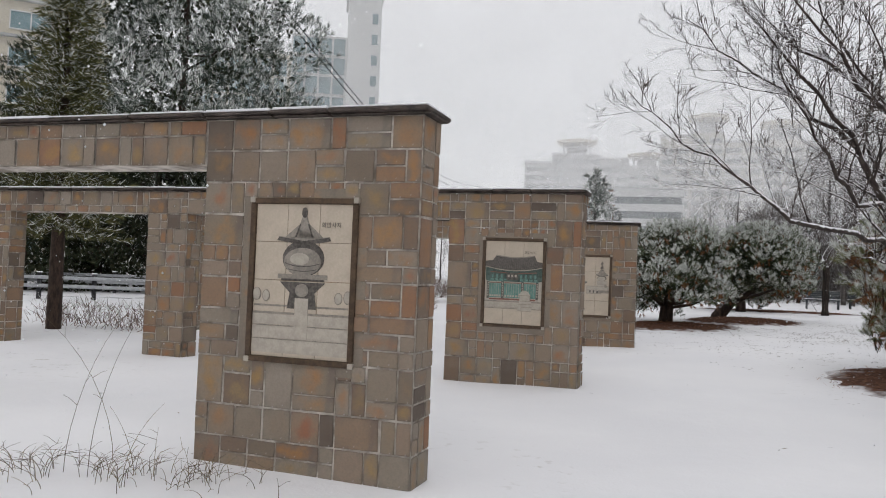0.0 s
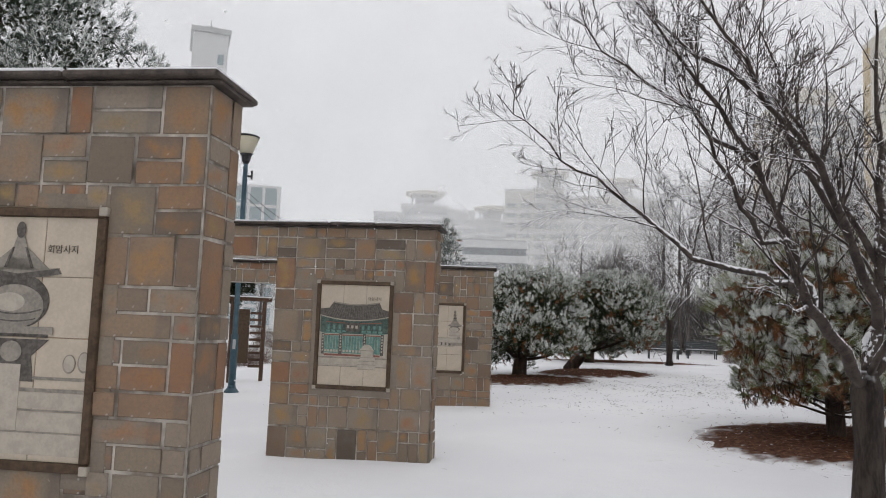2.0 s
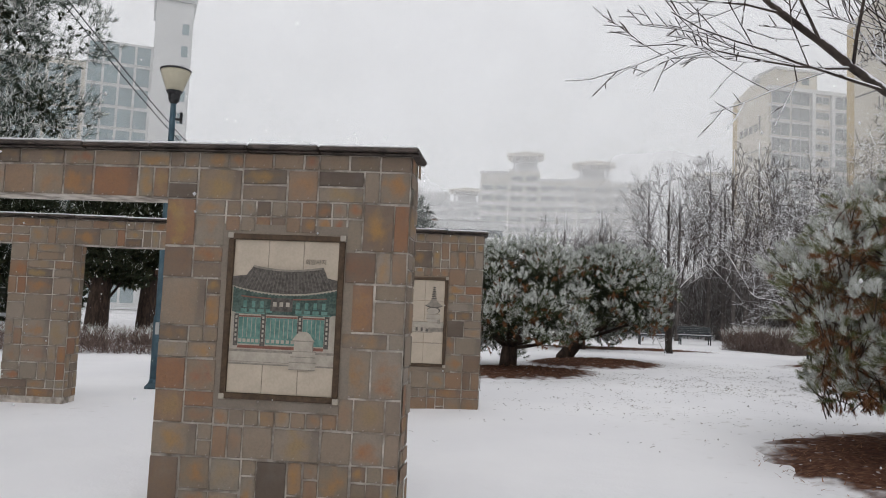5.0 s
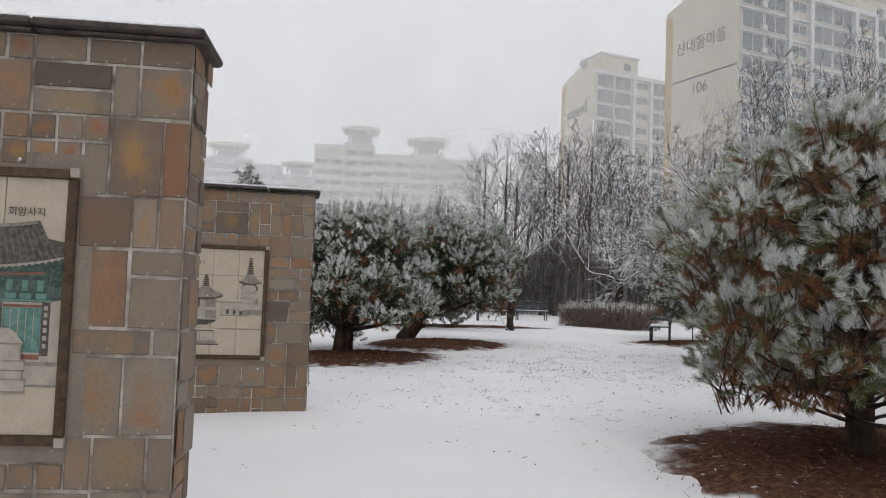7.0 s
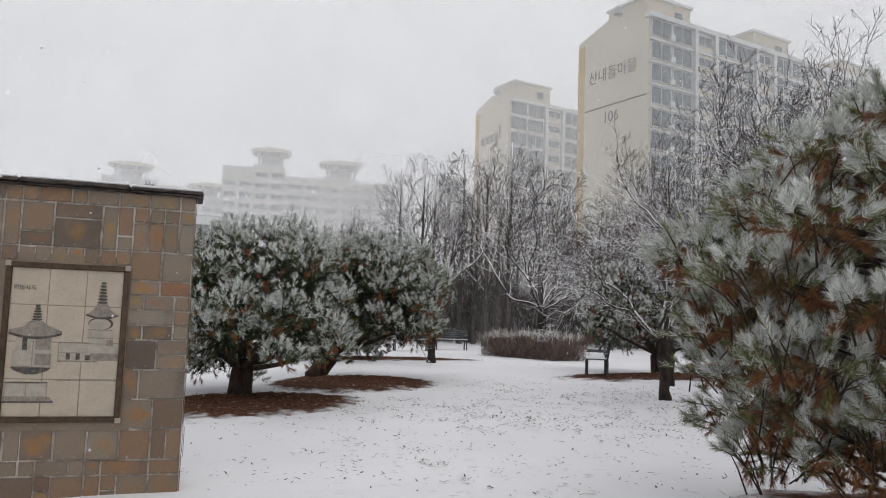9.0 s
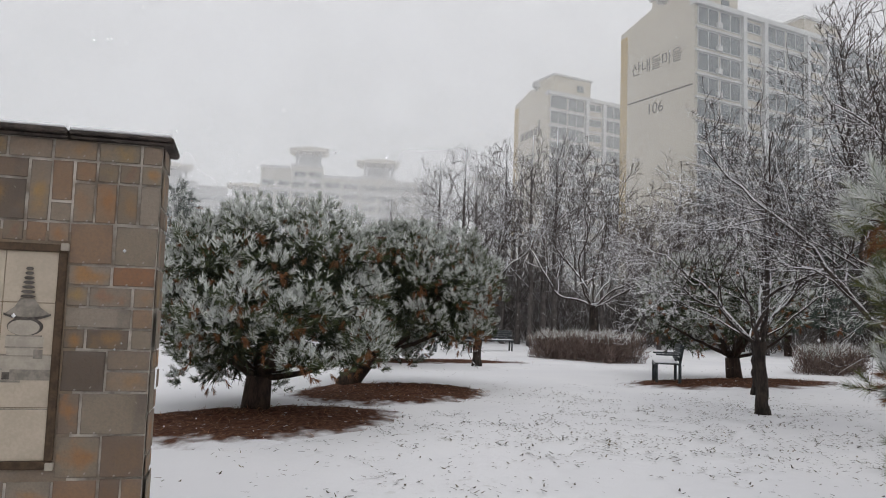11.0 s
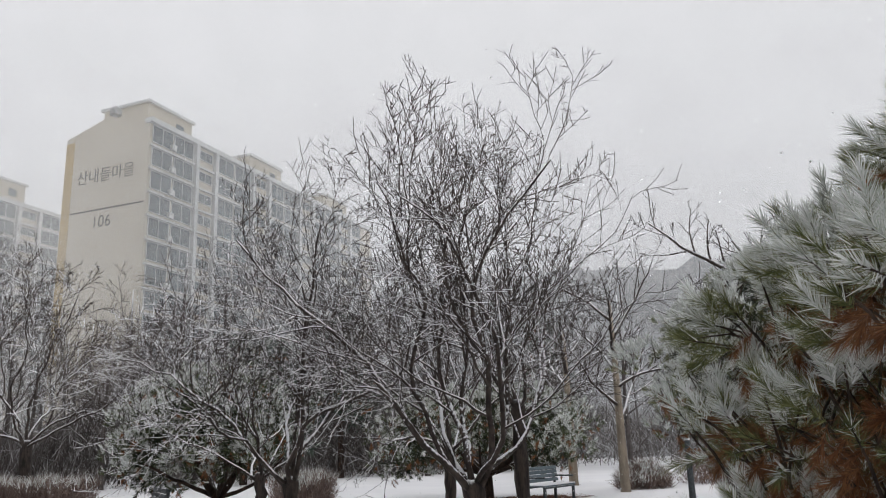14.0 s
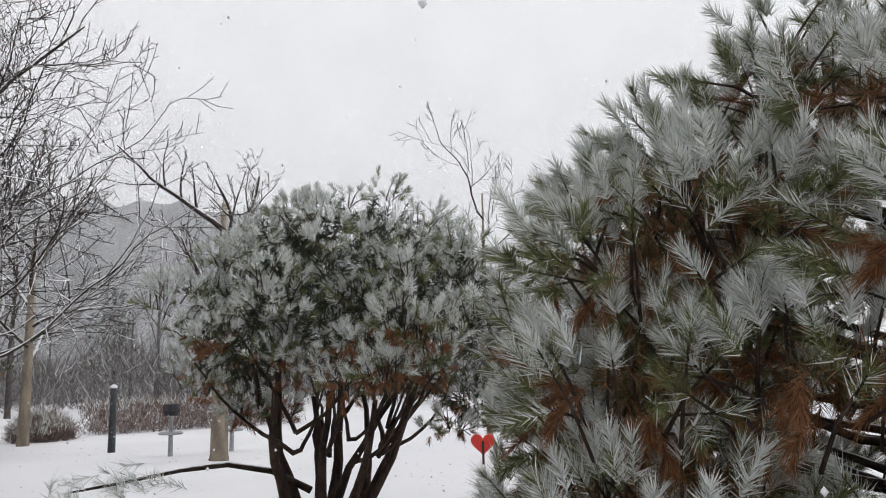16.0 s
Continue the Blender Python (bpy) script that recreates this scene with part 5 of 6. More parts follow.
def slab_block(x, y, length, depth, height, floors, label, name_text="", number="", wall=CONC, seed=1, near=True, z0=0.4):
    """A long slab block: gable end at -x, glazed front at -y, lower corner at the origin."""
    b = thing("apartment_building", label, "apartment building", pose(x, y, z0), "apartment blocks")
    fh = height / floors
    bm = bmesh.new()
    vs = [bm.verts.new(p) for p in ((0, 0, 0), (0, depth, 0), (0, depth, height), (0, depth * 0.5, height + 1.9), (0, 0, height))]
    f = bm.faces.new(vs)
    ext = bmesh.ops.extrude_face_region(bm, geom=[f])
    bmesh.ops.translate(bm, verts=[v for v in ext["geom"] if isinstance(v, bmesh.types.BMVert)], vec=(length, 0, 0))
    bmesh.ops.recalc_face_normals(bm, faces=bm.faces)
    part("wall", bm, wall, b)
    part("roof", boxes([(-0.25, length + 0.2, -0.5, 0.6, height - 0.1, height + 0.5)]), CONC_WHITE, b, "snow-lined parapet")
    part("gable_stripe", boxes([(-0.05, -0.004, depth - 1.3, depth - 0.02, height * 0.3, height * 0.985)]), OCHRE, b, "ochre painted stripe")
    part("gable_line", boxes([(-0.05, -0.004, 0.3, depth - 1.5, height * 0.752, height * 0.757)]), SIGN_DARK, b)
    big = window_meshes(3.5, 2.25, 2, "g")
    small = window_meshes(2.7, 1.3, 2, "s")
    s, k = 0.25, 0
    pil = []
    while s < length - 4:
        kind = (0, 0, 1)[k % 3]
        w = (3.75, 3.75, 3.1)[k % 3]
        for i in range(floors):
            zc = (i + 0.55) * fh
            put_window(b, big if kind == 0 else small, pose(s + w / 2, -0.02, zc + (0 if kind == 0 else 0.15)))
        s += w
        if kind == 1 or k % 3 == 1:
            pil.append(s + 0.3)
            s += 0.7
        k += 1
    for p in pil:
        part("pilaster", boxes([(p - 0.3, p + 0.3, -0.55, 0.0, 0, height)]), CONC_WHITE, b)
    for i in range(floors + 1):
        part("floor_band", boxes([(-0.02, length, -0.28, -0.005, i * fh - 0.12, i * fh + 0.12)]), CONC_WHITE, b)
    # air conditioners on the first bay
    if near:
        for i in range(2, floors):
            part("air_conditioner", boxes([(3.1, 3.9, -0.75, -0.3, i * fh + 0.3, i * fh + 1.0)], 0.03), CONC_WHITE, b)
    p = 3.0
    while p < length - 6:
        box_p = part("lift_house", boxes([(p, p + 8, depth * 0.25, depth * 0.8, height, height + 4.4)]), CONC_WARM, b)
        part("lift_house_roof", boxes([(p - 0.3, p + 8.3, depth * 0.25 - 0.3, depth * 0.8 + 0.3, height + 4.4, height + 4.75)]), CONC_WHITE, box_p)
        part("lift_house_window", boxes([(p + 5, p + 6.4, depth * 0.25 - 0.08, depth * 0.25 + 0.02, height + 2.2, height + 3.4)]), GLASS, box_p)
        p += 21
    part("roof_vent", (lambda q: ([(v[0] + 1.0, v[1] + depth * 0.5, v[2] + height + 1.3) for v in q[0]], q[1]))(lathe([(0.35, 0), (0.35, 1.0), (0.7, 1.2), (0.7, 1.9), (0.2, 2.4)], 10)), CONC_GREY, b)
    if name_text:
        writing(name_text, 1.95, SIGN_DARK, b, pose(-0.03, depth - 2.1, height * 0.845, 0, 0, -90), 0.02)
    if number:
        writing(number, 2.0, SIGN_DARK, b, pose(-0.03, depth * 0.62, height * 0.70, 0, 0, -90), 0.02)
    return b


slab_block(72.0, 76.9, 56, 13, 39.9, 14, "cream slab apartment block with dark lettering on its gable", "산내들마을", "106", CONC_WARM)
mid = slab_block(80.2, 117.4, 34, 10.2, 40.0, 15, "cream slab apartment block behind bare trees", "", "", CONC_WARM, 2, False)
part("gable_lettering", boxes([(-0.06, -0.004, 8.1 - 1.35 * i - (1.0 if i != 4 else 0.4), 8.1 - 1.35 * i, 33.2 + 0.1 * i, 34.5 + 0.1 * i + (1.1 if i == 4 else 0)) for i in range(5)]), SIGN_DARK, mid, "illegible dark painted lettering")
part("gable_number", boxes([(-0.06, -0.004, 4.4, 5.0, 28.6, 29.6), (-0.06, -0.004, 5.2, 5.6, 28.6, 29.6)]), SIGN_DARK, mid)


def far_block(az, dist, widths, heights, label, wall=CONC, crowns=(0,), eye=(2.0, 8.4), depth=12, fl=2.9):
    """A stepped tower far off, square to the line from the lawn; crowns: which steps carry a rooftop frame."""
    a = radians(az)
    b = thing("apartment_building", label, "apartment building", pose(eye[0] + dist * math.sin(a), eye[1] + dist * math.cos(a), 0.4, 0, 0, -az), "far apartment blocks")
    x = -sum(widths) / 2
    for i, (w, h) in enumerate(zip(widths, heights)):
        y0 = 1.4 * (i % 2)
        part("wall", boxes([(x, x + w - 0.02, y0, y0 + depth, 0, h)], 0.05), wall, b)
        part("roof", boxes([(x - 0.3, x + w + 0.3 - 0.65, y0 - 0.35, y0 + depth, h + 0.005, h + 0.55)]), CONC_WHITE, b)
        nw = max(1, int(w / 3.4))
        wm = window_meshes(w / nw - 0.9, 1.5, 2, "f")
        n0 = max(0, int((h - 30) / fl))
        for f in range(n0, int(h / fl)):
            part("floor_band", boxes([(x + 0.1, x + w - 0.15, y0 - 0.22, y0 - 0.002, f * fl - 0.35, f * fl + 0.35)]), CONC_WHITE, b)
            for j in range(nw):
                put_window(b, wm, pose(x + (j + 0.5) * w / nw, y0 - 0.02, f * fl + 1.6))
        if i in crowns:
            cw = min(w, 11)
            c0 = x + (w - cw) / 2
            fr = new("roof_frame")
            fr.parent = b
            ch = 4.2
            for px in (c0 + 1.2, c0 + cw * 0.36, c0 + cw * 0.64, c0 + cw - 1.2):
                part("post", boxes([(px - 0.3, px + 0.3, y0 + 1, y0 + 1.6, h + 0.56, h + ch)]), CONC_GREY, fr)
            part("cross_beam", boxes([(c0 + 0.6, c0 + cw - 0.6, y0 + 0.95, y0 + 1.65, h + ch * 0.62, h + ch * 0.76)]), CONC_GREY, fr)
            bm = bmesh.new()
            lo = [(c0 - 0.2, h + ch), (c0 + cw + 0.2, h + ch), (c0 + cw + 1.1, h + ch + 0.75), (c0 + cw * 0.5, h + ch + 1.25), (c0 - 1.1, h + ch + 0.5)]
            f = bm.faces.new([bm.verts.new((px, y0 - 0.6, pz)) for px, pz in lo])
            ext = bmesh.ops.extrude_face_region(bm, geom=[f])
            bmesh.ops.translate(bm, verts=[v for v in ext["geom"] if isinstance(v, bmesh.types.BMVert)], vec=(0, 9, 0))
            bmesh.ops.recalc_face_normals(bm, faces=bm.faces)
            part("canopy", bm, CONC_WARM, fr)
            part("penthouse", boxes([(c0 + cw * 0.2, c0 + cw * 0.8, y0 + 3, y0 + 9, h + 0.5, h + 3.4)]), CONC_GREY, fr)
        x += w
    return b


far_block(21.35, 215, (8, 8.5, 10, 9.8, 9.7), (40.5, 41.5, 38.5, 39.2, 38), "pale stepped apartment block with two canopied roof frames", crowns=(1, 3))
far_block(9.25, 255, (9, 16, 9), (38.5, 41.5, 40), "hazy grey apartment tower with a roof frame", CONC_GREY, crowns=(1,))
far_block(14.3, 275, (12,), (40,), "hazy grey apartment tower with a roof frame", CONC_GREY, crowns=(0,))
far_block(32.4, 250, (9, 7), (42, 40), "hazy apartment tower behind the woods", CONC, crowns=(0,))


def striped_building():
    b = thing("office_building", "low white building with dark horizontal window bands", "building", pose(27.8, 108, 0.4, 0, 0, -14))
    part("wall", boxes([(-4.5, 4.5, 0, 10, 0, 13.6)]), CONC_GREY, b)
    for i in range(4):
        part("parapet_band", boxes([(-4.7, 4.7, -0.4, -0.005, 6.4 + 2.0 * i, 7.4 + 2.0 * i)]), CONC_WHITE, b)
        part("window_band", boxes([(-4.4, 4.4, -0.12, -0.004, 5.4 + 2.0 * i, 6.395 + 2.0 * i)]), GLASS, b)
    for i in range(3):
        part("pier", boxes([(-4.4 + 3.6 * i, -3.0 + 3.6 * i, -0.2, -0.003, 0, 5.39)]), CONC_WHITE, b)


striped_building()


def glass_tower():
    b = thing("office_tower", "white stair tower with a gridded glass curtain wall", "office building", pose(-15.0, 109, 0.3, 0, 0, 8))
    part("stair_tower", boxes([(0.6, 5.2, -0.6, 8, 0, 39.4)], 0.05), CONC_WHITE, b)
    part("tower_cornice", boxes([(0.3, 5.5, -0.9, 8.3, 39.41, 40.1)]), CONC_GREY, b)
    part("roof_mast", tubes([([(2.9, 3, 40.1), (2.9, 3, 42.5)], [0.12, 0.06], 6), ([(2.2, 3, 41.6), (3.6, 3, 41.6)], [0.06, 0.06], 5)]), CONC_GREY, b)
    for i in range(9):
        part("stair_window", boxes([(3.9, 4.7, -0.68, -0.59, 12 + 2.9 * i, 13.4 + 2.9 * i)]), GLASS_TEAL, b)
    part("body", boxes([(-7.0, 0.59, 0, 12, 0, 33.2)]), CONC_WHITE, b)
    part("body", boxes([(-20.0, -7.01, 3, 14, 0, 31.0)]), CONC_WARM, b)
    part("low_wing", boxes([(5.21, 13.5, 0.5, 12, 0, 19.6)]), CONC_WHITE, b)
    pm = window_meshes(1.75, 2.5, 1, "c", GLASS_TEAL)
    for k in range(12):
        for i in range(4):
            put_window(b, pm, pose(-6.0 + 1.85 * i, -0.03, 1.8 + 2.72 * k))
    for k in range(7):
        for i in range(4):
            put_window(b, pm, pose(6.3 + 1.95 * i, 0.47, 1.8 + 2.72 * k))
    for k in range(11):
        for i in range(6):
            put_window(b, pm, pose(-18.8 + 2.05 * i, 2.97, 1.8 + 2.72 * k))


glass_tower()


def left_block():
    b = thing("apartment_building", "beige apartment block with teal sliding windows", "apartment building", pose(-28.0, 64.0, 0.2, 0, 0, 27), "apartment blocks")
    part("wall", boxes([(-30, 0, 0, 12, 0, 42)]), CONC_WARM, b)
    wm = window_meshes(3.0, 1.5, 2, "l", GLASS_TEAL)
    for k in range(14):
        for i in range(4):
            put_window(b, wm, pose(-5.6 - 6.5 * i, -0.03, 2.2 + 2.9 * k))
            part("window_ledge", boxes([(-7.9 - 6.5 * i, -3.4 - 6.5 * i, -0.5, -0.004, 0.8 + 2.9 * k, 0.98 + 2.9 * k)]), CONC_GREY, b)
    for i in range(4):
        part("pilaster", boxes([(-2.2 - 6.5 * i, -1.7 - 6.5 * i, -0.35, -0.003, 0, 42)]), CONC_GREY, b)


left_block()


# ---- hill beyond the park ----
def hill():
    V, F = [], []
    n, k = 60, 10
    r = np.random.default_rng(3)
    for i in range(n + 1):
        az = radians(58 + 78 * i / n)
        u = i / n
        top = 25.5 * min(1, u / 0.15) * (1 if u < 0.45 else max(0.35, 1 - 1.25 * (u - 0.45))) + r.normal() * 0.35
        for j in range(k + 1):
            v = j / k
            d = 68 + 44 * v
            V.append((5 + d * math.sin(az), 14 + d * math.cos(az), -0.5 + top * math.sin(v * math.pi / 2) ** 1.3 + (r.normal() * 0.4 if 0 < j else 0)))
    for i in range(n):
        for j in range(k):
            a = i * (k + 1) + j
            F.append((a, a + 1, a + k + 2, a + k + 1))
    tagged(part("backdrop_hill", (V, F), HILL), "grey wooded hillside with snow haze put into its colour", "hill", kind="structure")


hill()


# ---- far woods ----
def wood_tree(seed, height, spread, kids, limbs):
    r = np.random.default_rng(seed)
    t = thing("woodland_tree", "tall bare snowy woodland tree, greyed by painted haze", "tree", None, "bare trees of the far woods")
    h = height
    trunk = [((0, 0, -0.3), 0.19), ((0, 0, 0.3), 0.14), ((0.05, 0, h * 0.35), 0.11), ((0, 0.06, h * 0.7), 0.065), ((0, 0, h), 0.02)]
    rows = []
    for i in range(limbs):
        a = 2.4 * i
        z = h * (0.22 + 0.62 * i / limbs)
        rows.append(((0, 0, z), (math.cos(a) * spread, math.sin(a) * spread, 1.0), h * (0.52 - 0.25 * i / limbs) * r.uniform(0.8, 1.15), 0.045 * (1 - 0.5 * i / limbs)))
    bare_tree_parts(t, trunk, rows, seed, kids, 0.009, (TWIG_HAZED, TWIG_HAZED), 0.8, 0.8, 0.35)
    return t


def far_pine(seed, height, R, bottom):
    r = np.random.default_rng(seed)
    t = thing("far_pine", "tall snowy pine among the far trees", "pine tree", None, "pines of the far woods")
    blobs = []
    for k in range(22):
        u = (k + 0.5) / 22
        z = bottom + (height - bottom) * u
        q = R * (1 - 0.75 * u) * r.uniform(0.35, 0.85)
        a = 2.4 * k
        s = R * (0.52 - 0.2 * u)
        blobs.append((q * math.cos(a), q * math.sin(a), z, s, s, s * 0.55))
    pine_crown(t, blobs, 620, 13, 0.34, 0.06, seed, 0.05, 0.5, green=N_DARK)
    smooth(part("trunk", tubes([([(0, 0, -0.3), (0.05, 0, bottom), (0, 0, height * 0.95)], [0.2, 0.15, 0.04], 8)]), PINE_BARK, t))
    return t


def plant_woods():
    r = np.random.default_rng(90)
    base = [wood_tree(91, 9.5, 0.8, (6, 4, 2), 8), wood_tree(92, 11.0, 0.5, (6, 4, 2), 8), wood_tree(93, 8.0, 1.1, (7, 4, 2), 7)]
    pines = [far_pine(94, 9.0, 2.4, 3.0), far_pine(95, 7.0, 2.0, 1.6)]
    spots = []
    for i in range(78):
        az = radians(8 + 68 * (i + r.uniform(0, 1)) / 78)
        d = r.uniform(34, 66)
        spots.append((az, d))
    for i in range(26):
        spots.append((radians(76 + 58 * (i + r.uniform(0, 1)) / 26), r.uniform(38, 75)))
    for i in range(14):
        spots.append((radians(-14 + 20 * (i + r.uniform(0, 1)) / 14), r.uniform(36, 60)))
    first = [True] * 5
    for az, d in spots:
        pine = r.uniform() < 0.13
        i = int(r.integers(3)) if not pine else 3 + int(r.integers(2))
        x, y = 5 + d * math.sin(az), 13 + d * math.cos(az)
        s = r.uniform(0.8, 1.15) * (0.55 if math.degrees(az) < 17 else 0.8 if math.degrees(az) < 26 else 1.0)
        m = pose(x, y, gz(x, y), 0, 0, r.uniform(0, 360))
        src = (base + pines)[i]
        src.scale = (s, s, s)
        if first[i]:
            src.matrix_world = m @ Matrix.Diagonal((s, s, s, 1))
            first[i] = False
        else:
            copy_thing(src, m)


plant_woods()


def thicket(az0, az1, d0, d1, H, n, seed, label):
    """Brush and saplings that close the view behind the trees."""
    r = np.random.default_rng(seed)
    az, d = np.radians(r.uniform(az0, az1, n)), r.uniform(d0, d1, n)
    x, y = 5 + d * np.sin(az), 13 + d * np.cos(az)
    hill_up = H * (0.65 + 0.35 * np.sin(11 * az) * np.cos(23 * az))
    z = ground_z(x, y) + hill_up * np.clip(r.uniform(-0.02, 0.85, n), 0, 1)
    p = np.stack([x, y, z], -1)
    v = r.normal(size=(n, 3)) * np.array([0.45, 0.45, 0.3]) + np.array([0, 0, 0.8])
    v /= np.linalg.norm(v, axis=1, keepdims=True)
    s = np.cross(v, r.normal(size=(n, 3)))
    s /= np.linalg.norm(s, axis=1, keepdims=True)
    tri = np.stack([p - s * 0.022, p + s * 0.022, p + v * r.uniform(0.6, 1.8, (n, 1))], 1)
    tagged(blades("brushwood", tri, BRUSH), label, "brushwood", kind="stuff")


BRUSH = make_needles("far_brush", [(0.0, (0.055, 0.046, 0.042)), (0.6, (0.13, 0.115, 0.108)), (0.85, (0.22, 0.205, 0.20)), (1.0, (0.62, 0.62, 0.63))])
thicket(14, 76, 41, 72, 7.5, 120000, 96, "grey bare brushwood filling the far woods")
thicket(76, 135, 44, 75, 4.5, 26000, 97, "grey-brown bare brushwood at the park edge")


# ---- evergreens beyond the road ----
def spruce(x, y, height, R, bottom, seed):
    r = np.random.default_rng(seed)
    t = thing("spruce", "olive-green spruce with snow on drooping boughs", "spruce tree", pose(x, y, gz(x, y)))
    smooth(part("trunk", tubes([([(0, 0, -0.2), (0, 0, bottom), (0, 0, height)], [0.16, 0.13, 0.02], 8)]), PINE_BARK, t))
    c, d = [], []
    for k in range(40):
        u = k / 39
        z = bottom + (height - bottom) * u
        q = R * (1 - u) ** 0.85 + 0.1
        for j in range(int(5 + 5 * (1 - u))):
            a = 6.283 * j / (5 + 5 * (1 - u)) + k * 0.9 + r.normal() * 0.15
            ln = q * r.uniform(0.75, 1.15)
            for w in np.linspace(0.2, 1, 7):
                c.append((ln * w * math.cos(a) + r.normal() * 0.06, ln * w * math.sin(a) + r.normal() * 0.06, z - 0.28 * ln * w + 0.10 * ln * w ** 2))
                d.append((math.cos(a) + r.normal() * 0.4, math.sin(a) + r.normal() * 0.4, 0.1))
    c, d = np.array(c), np.array(d)
    d /= np.linalg.norm(d, axis=1, keepdims=True)
    tri, v = sprays(c, d, 18, 0.2, 0.024, 0.7, r)
    white = r.uniform(0, 1, len(tri)) < 0.16 + 0.25 * v[:, 2]
    blades("snowy_needles", tri[white], N_FROST, t, "white snow on the boughs")
    blades("green_needles", tri[~white], N_OLIVE, t)


spruce(-8.15, 16.7, 8.6, 1.35, 2.2, 71)


def tall_pine(x, y, height, R, bottom, seed, label, count=3400, frost=0.06, lumps=44, green=None):
    r = np.random.default_rng(seed)
    t = thing("pine_tree", label, "pine tree", pose(x, y, gz(x, y)))
    blobs = []
    for k in range(lumps):
        u = (k + 0.5) / lumps
        z = bottom + (height - bottom) * u
        q = R * math.sin(math.pi * (0.28 + 0.68 * u)) * r.uniform(0.45, 0.9)
        a = 2.4 * k
        s = R * r.uniform(0.24, 0.36)
        blobs.append((q * math.cos(a), q * math.sin(a), z, s, s, s * 0.8))
    dark_core(t, blobs, count // 3, 0.12, seed, N_SHADED)
    # unless green is given, the crown too takes the shade-darkened green
    shoot_crown(t, blobs, count, 16, 0.4 * R / 7, 0.34 * (R / 7) ** 0.5, 0.03, seed, frost, green=green or N_SHADED, keep=0.4)
    smooth(part("trunk", tubes([([(0, 0, -0.3), (0.1, 0, bottom), (0, 0, height * 0.9)], [0.4, 0.3, 0.08], 8)]), PINE_BARK, t))
    stems(t, [((0, 0, b[2] - 1.0), (b[0] * 0.8, b[1] * 0.8, b[2]), 0.07) for b in blobs[::3]], seed)


tall_pine(-14.6, 43, 23, 7.4, 2.0, 72, "broad tall pine frosted with snow beyond the road", 14000, 0.5, 76, N_DARK)
tall_pine(-20, 40, 12, 4.5, 1.0, 73, "dark dense pine beyond the road")
tall_pine(-13.5, 37, 8, 3.2, 0.4, 74, "dark bushy pine beyond the guard rail")
tall_pine(-25.5, 36, 11, 4.5, 0.6, 75, "dark bushy pine beyond the guard rail")
tall_pine(-18.5, 34.5, 7, 3.0, 0.3, 77, "dark bushy pine beyond the guard rail")
tall_pine(-8.5, 39, 6, 2.6, 0.4, 78, "dark bushy pine beyond the guard rail")
tall_pine(-11.0, 37.2, 5.5, 2.9, 0.1, 171, "dark bushy pine beyond the guard rail", 2600)
tall_pine(-16.2, 36.8, 6.5, 3.0, 0.1, 172, "dark bushy pine beyond the guard rail", 2600)
tall_pine(-21.8, 36.2, 6.0, 3.2, 0.1, 173, "dark bushy pine beyond the guard rail", 2600)
tall_pine(-4.2, 31.5, 4.6, 1.5, 2.1, 76, "small pine with a flat dark crown")
tall_pine(-2.9, 33.0, 4.9, 1.6, 2.3, 79, "small pine with a flat dark crown")


# ---- road with guard rail ----
road = part("road", ([(-90, 27.4, 0.03), (-7, 34.0, 0.03), (-7, 31.0, 0.03), (-90, 24.4, 0.03)], [(3, 2, 1, 0)]), ASPHALT)
tagged(road, "slushy grey asphalt road", "road", kind="structure")


def guard_rail(x0, y0, x1, y1, label):
    ln = math.hypot(x1 - x0, y1 - y0)
    g = thing("guard_rail", label, "guard rail", pose(x0, y0, gz((x0 + x1) / 2, (y0 + y1) / 2) - 0.02, 0, 0, math.degrees(math.atan2(y1 - y0, x1 - x0))), "guard rails")
    for z in (0.42, 0.72):
        part("rail", boxes([(0, ln, -0.05, 0.0, z, z + 0.13)], 0.02), RAIL, g)
    s = 0.6
    while s < ln:
        post = part("post", boxes([(s - 0.07, s + 0.07, 0.004, 0.14, -0.1, 0.95)], 0.02), BLACK_METAL, g, "dark post")
        part("post_cap", boxes([(s - 0.08, s + 0.08, -0.005, 0.15, 0.952, 0.99)]), SNOW_PLAIN, post)
        s += 1.9


guard_rail(-32, 26.6, -6.5, 28.9, "grey two-bar guard rail with dark posts along the road")
guard_rail(-32, 33.3, -7.5, 35.2, "grey two-bar guard rail on the far side")


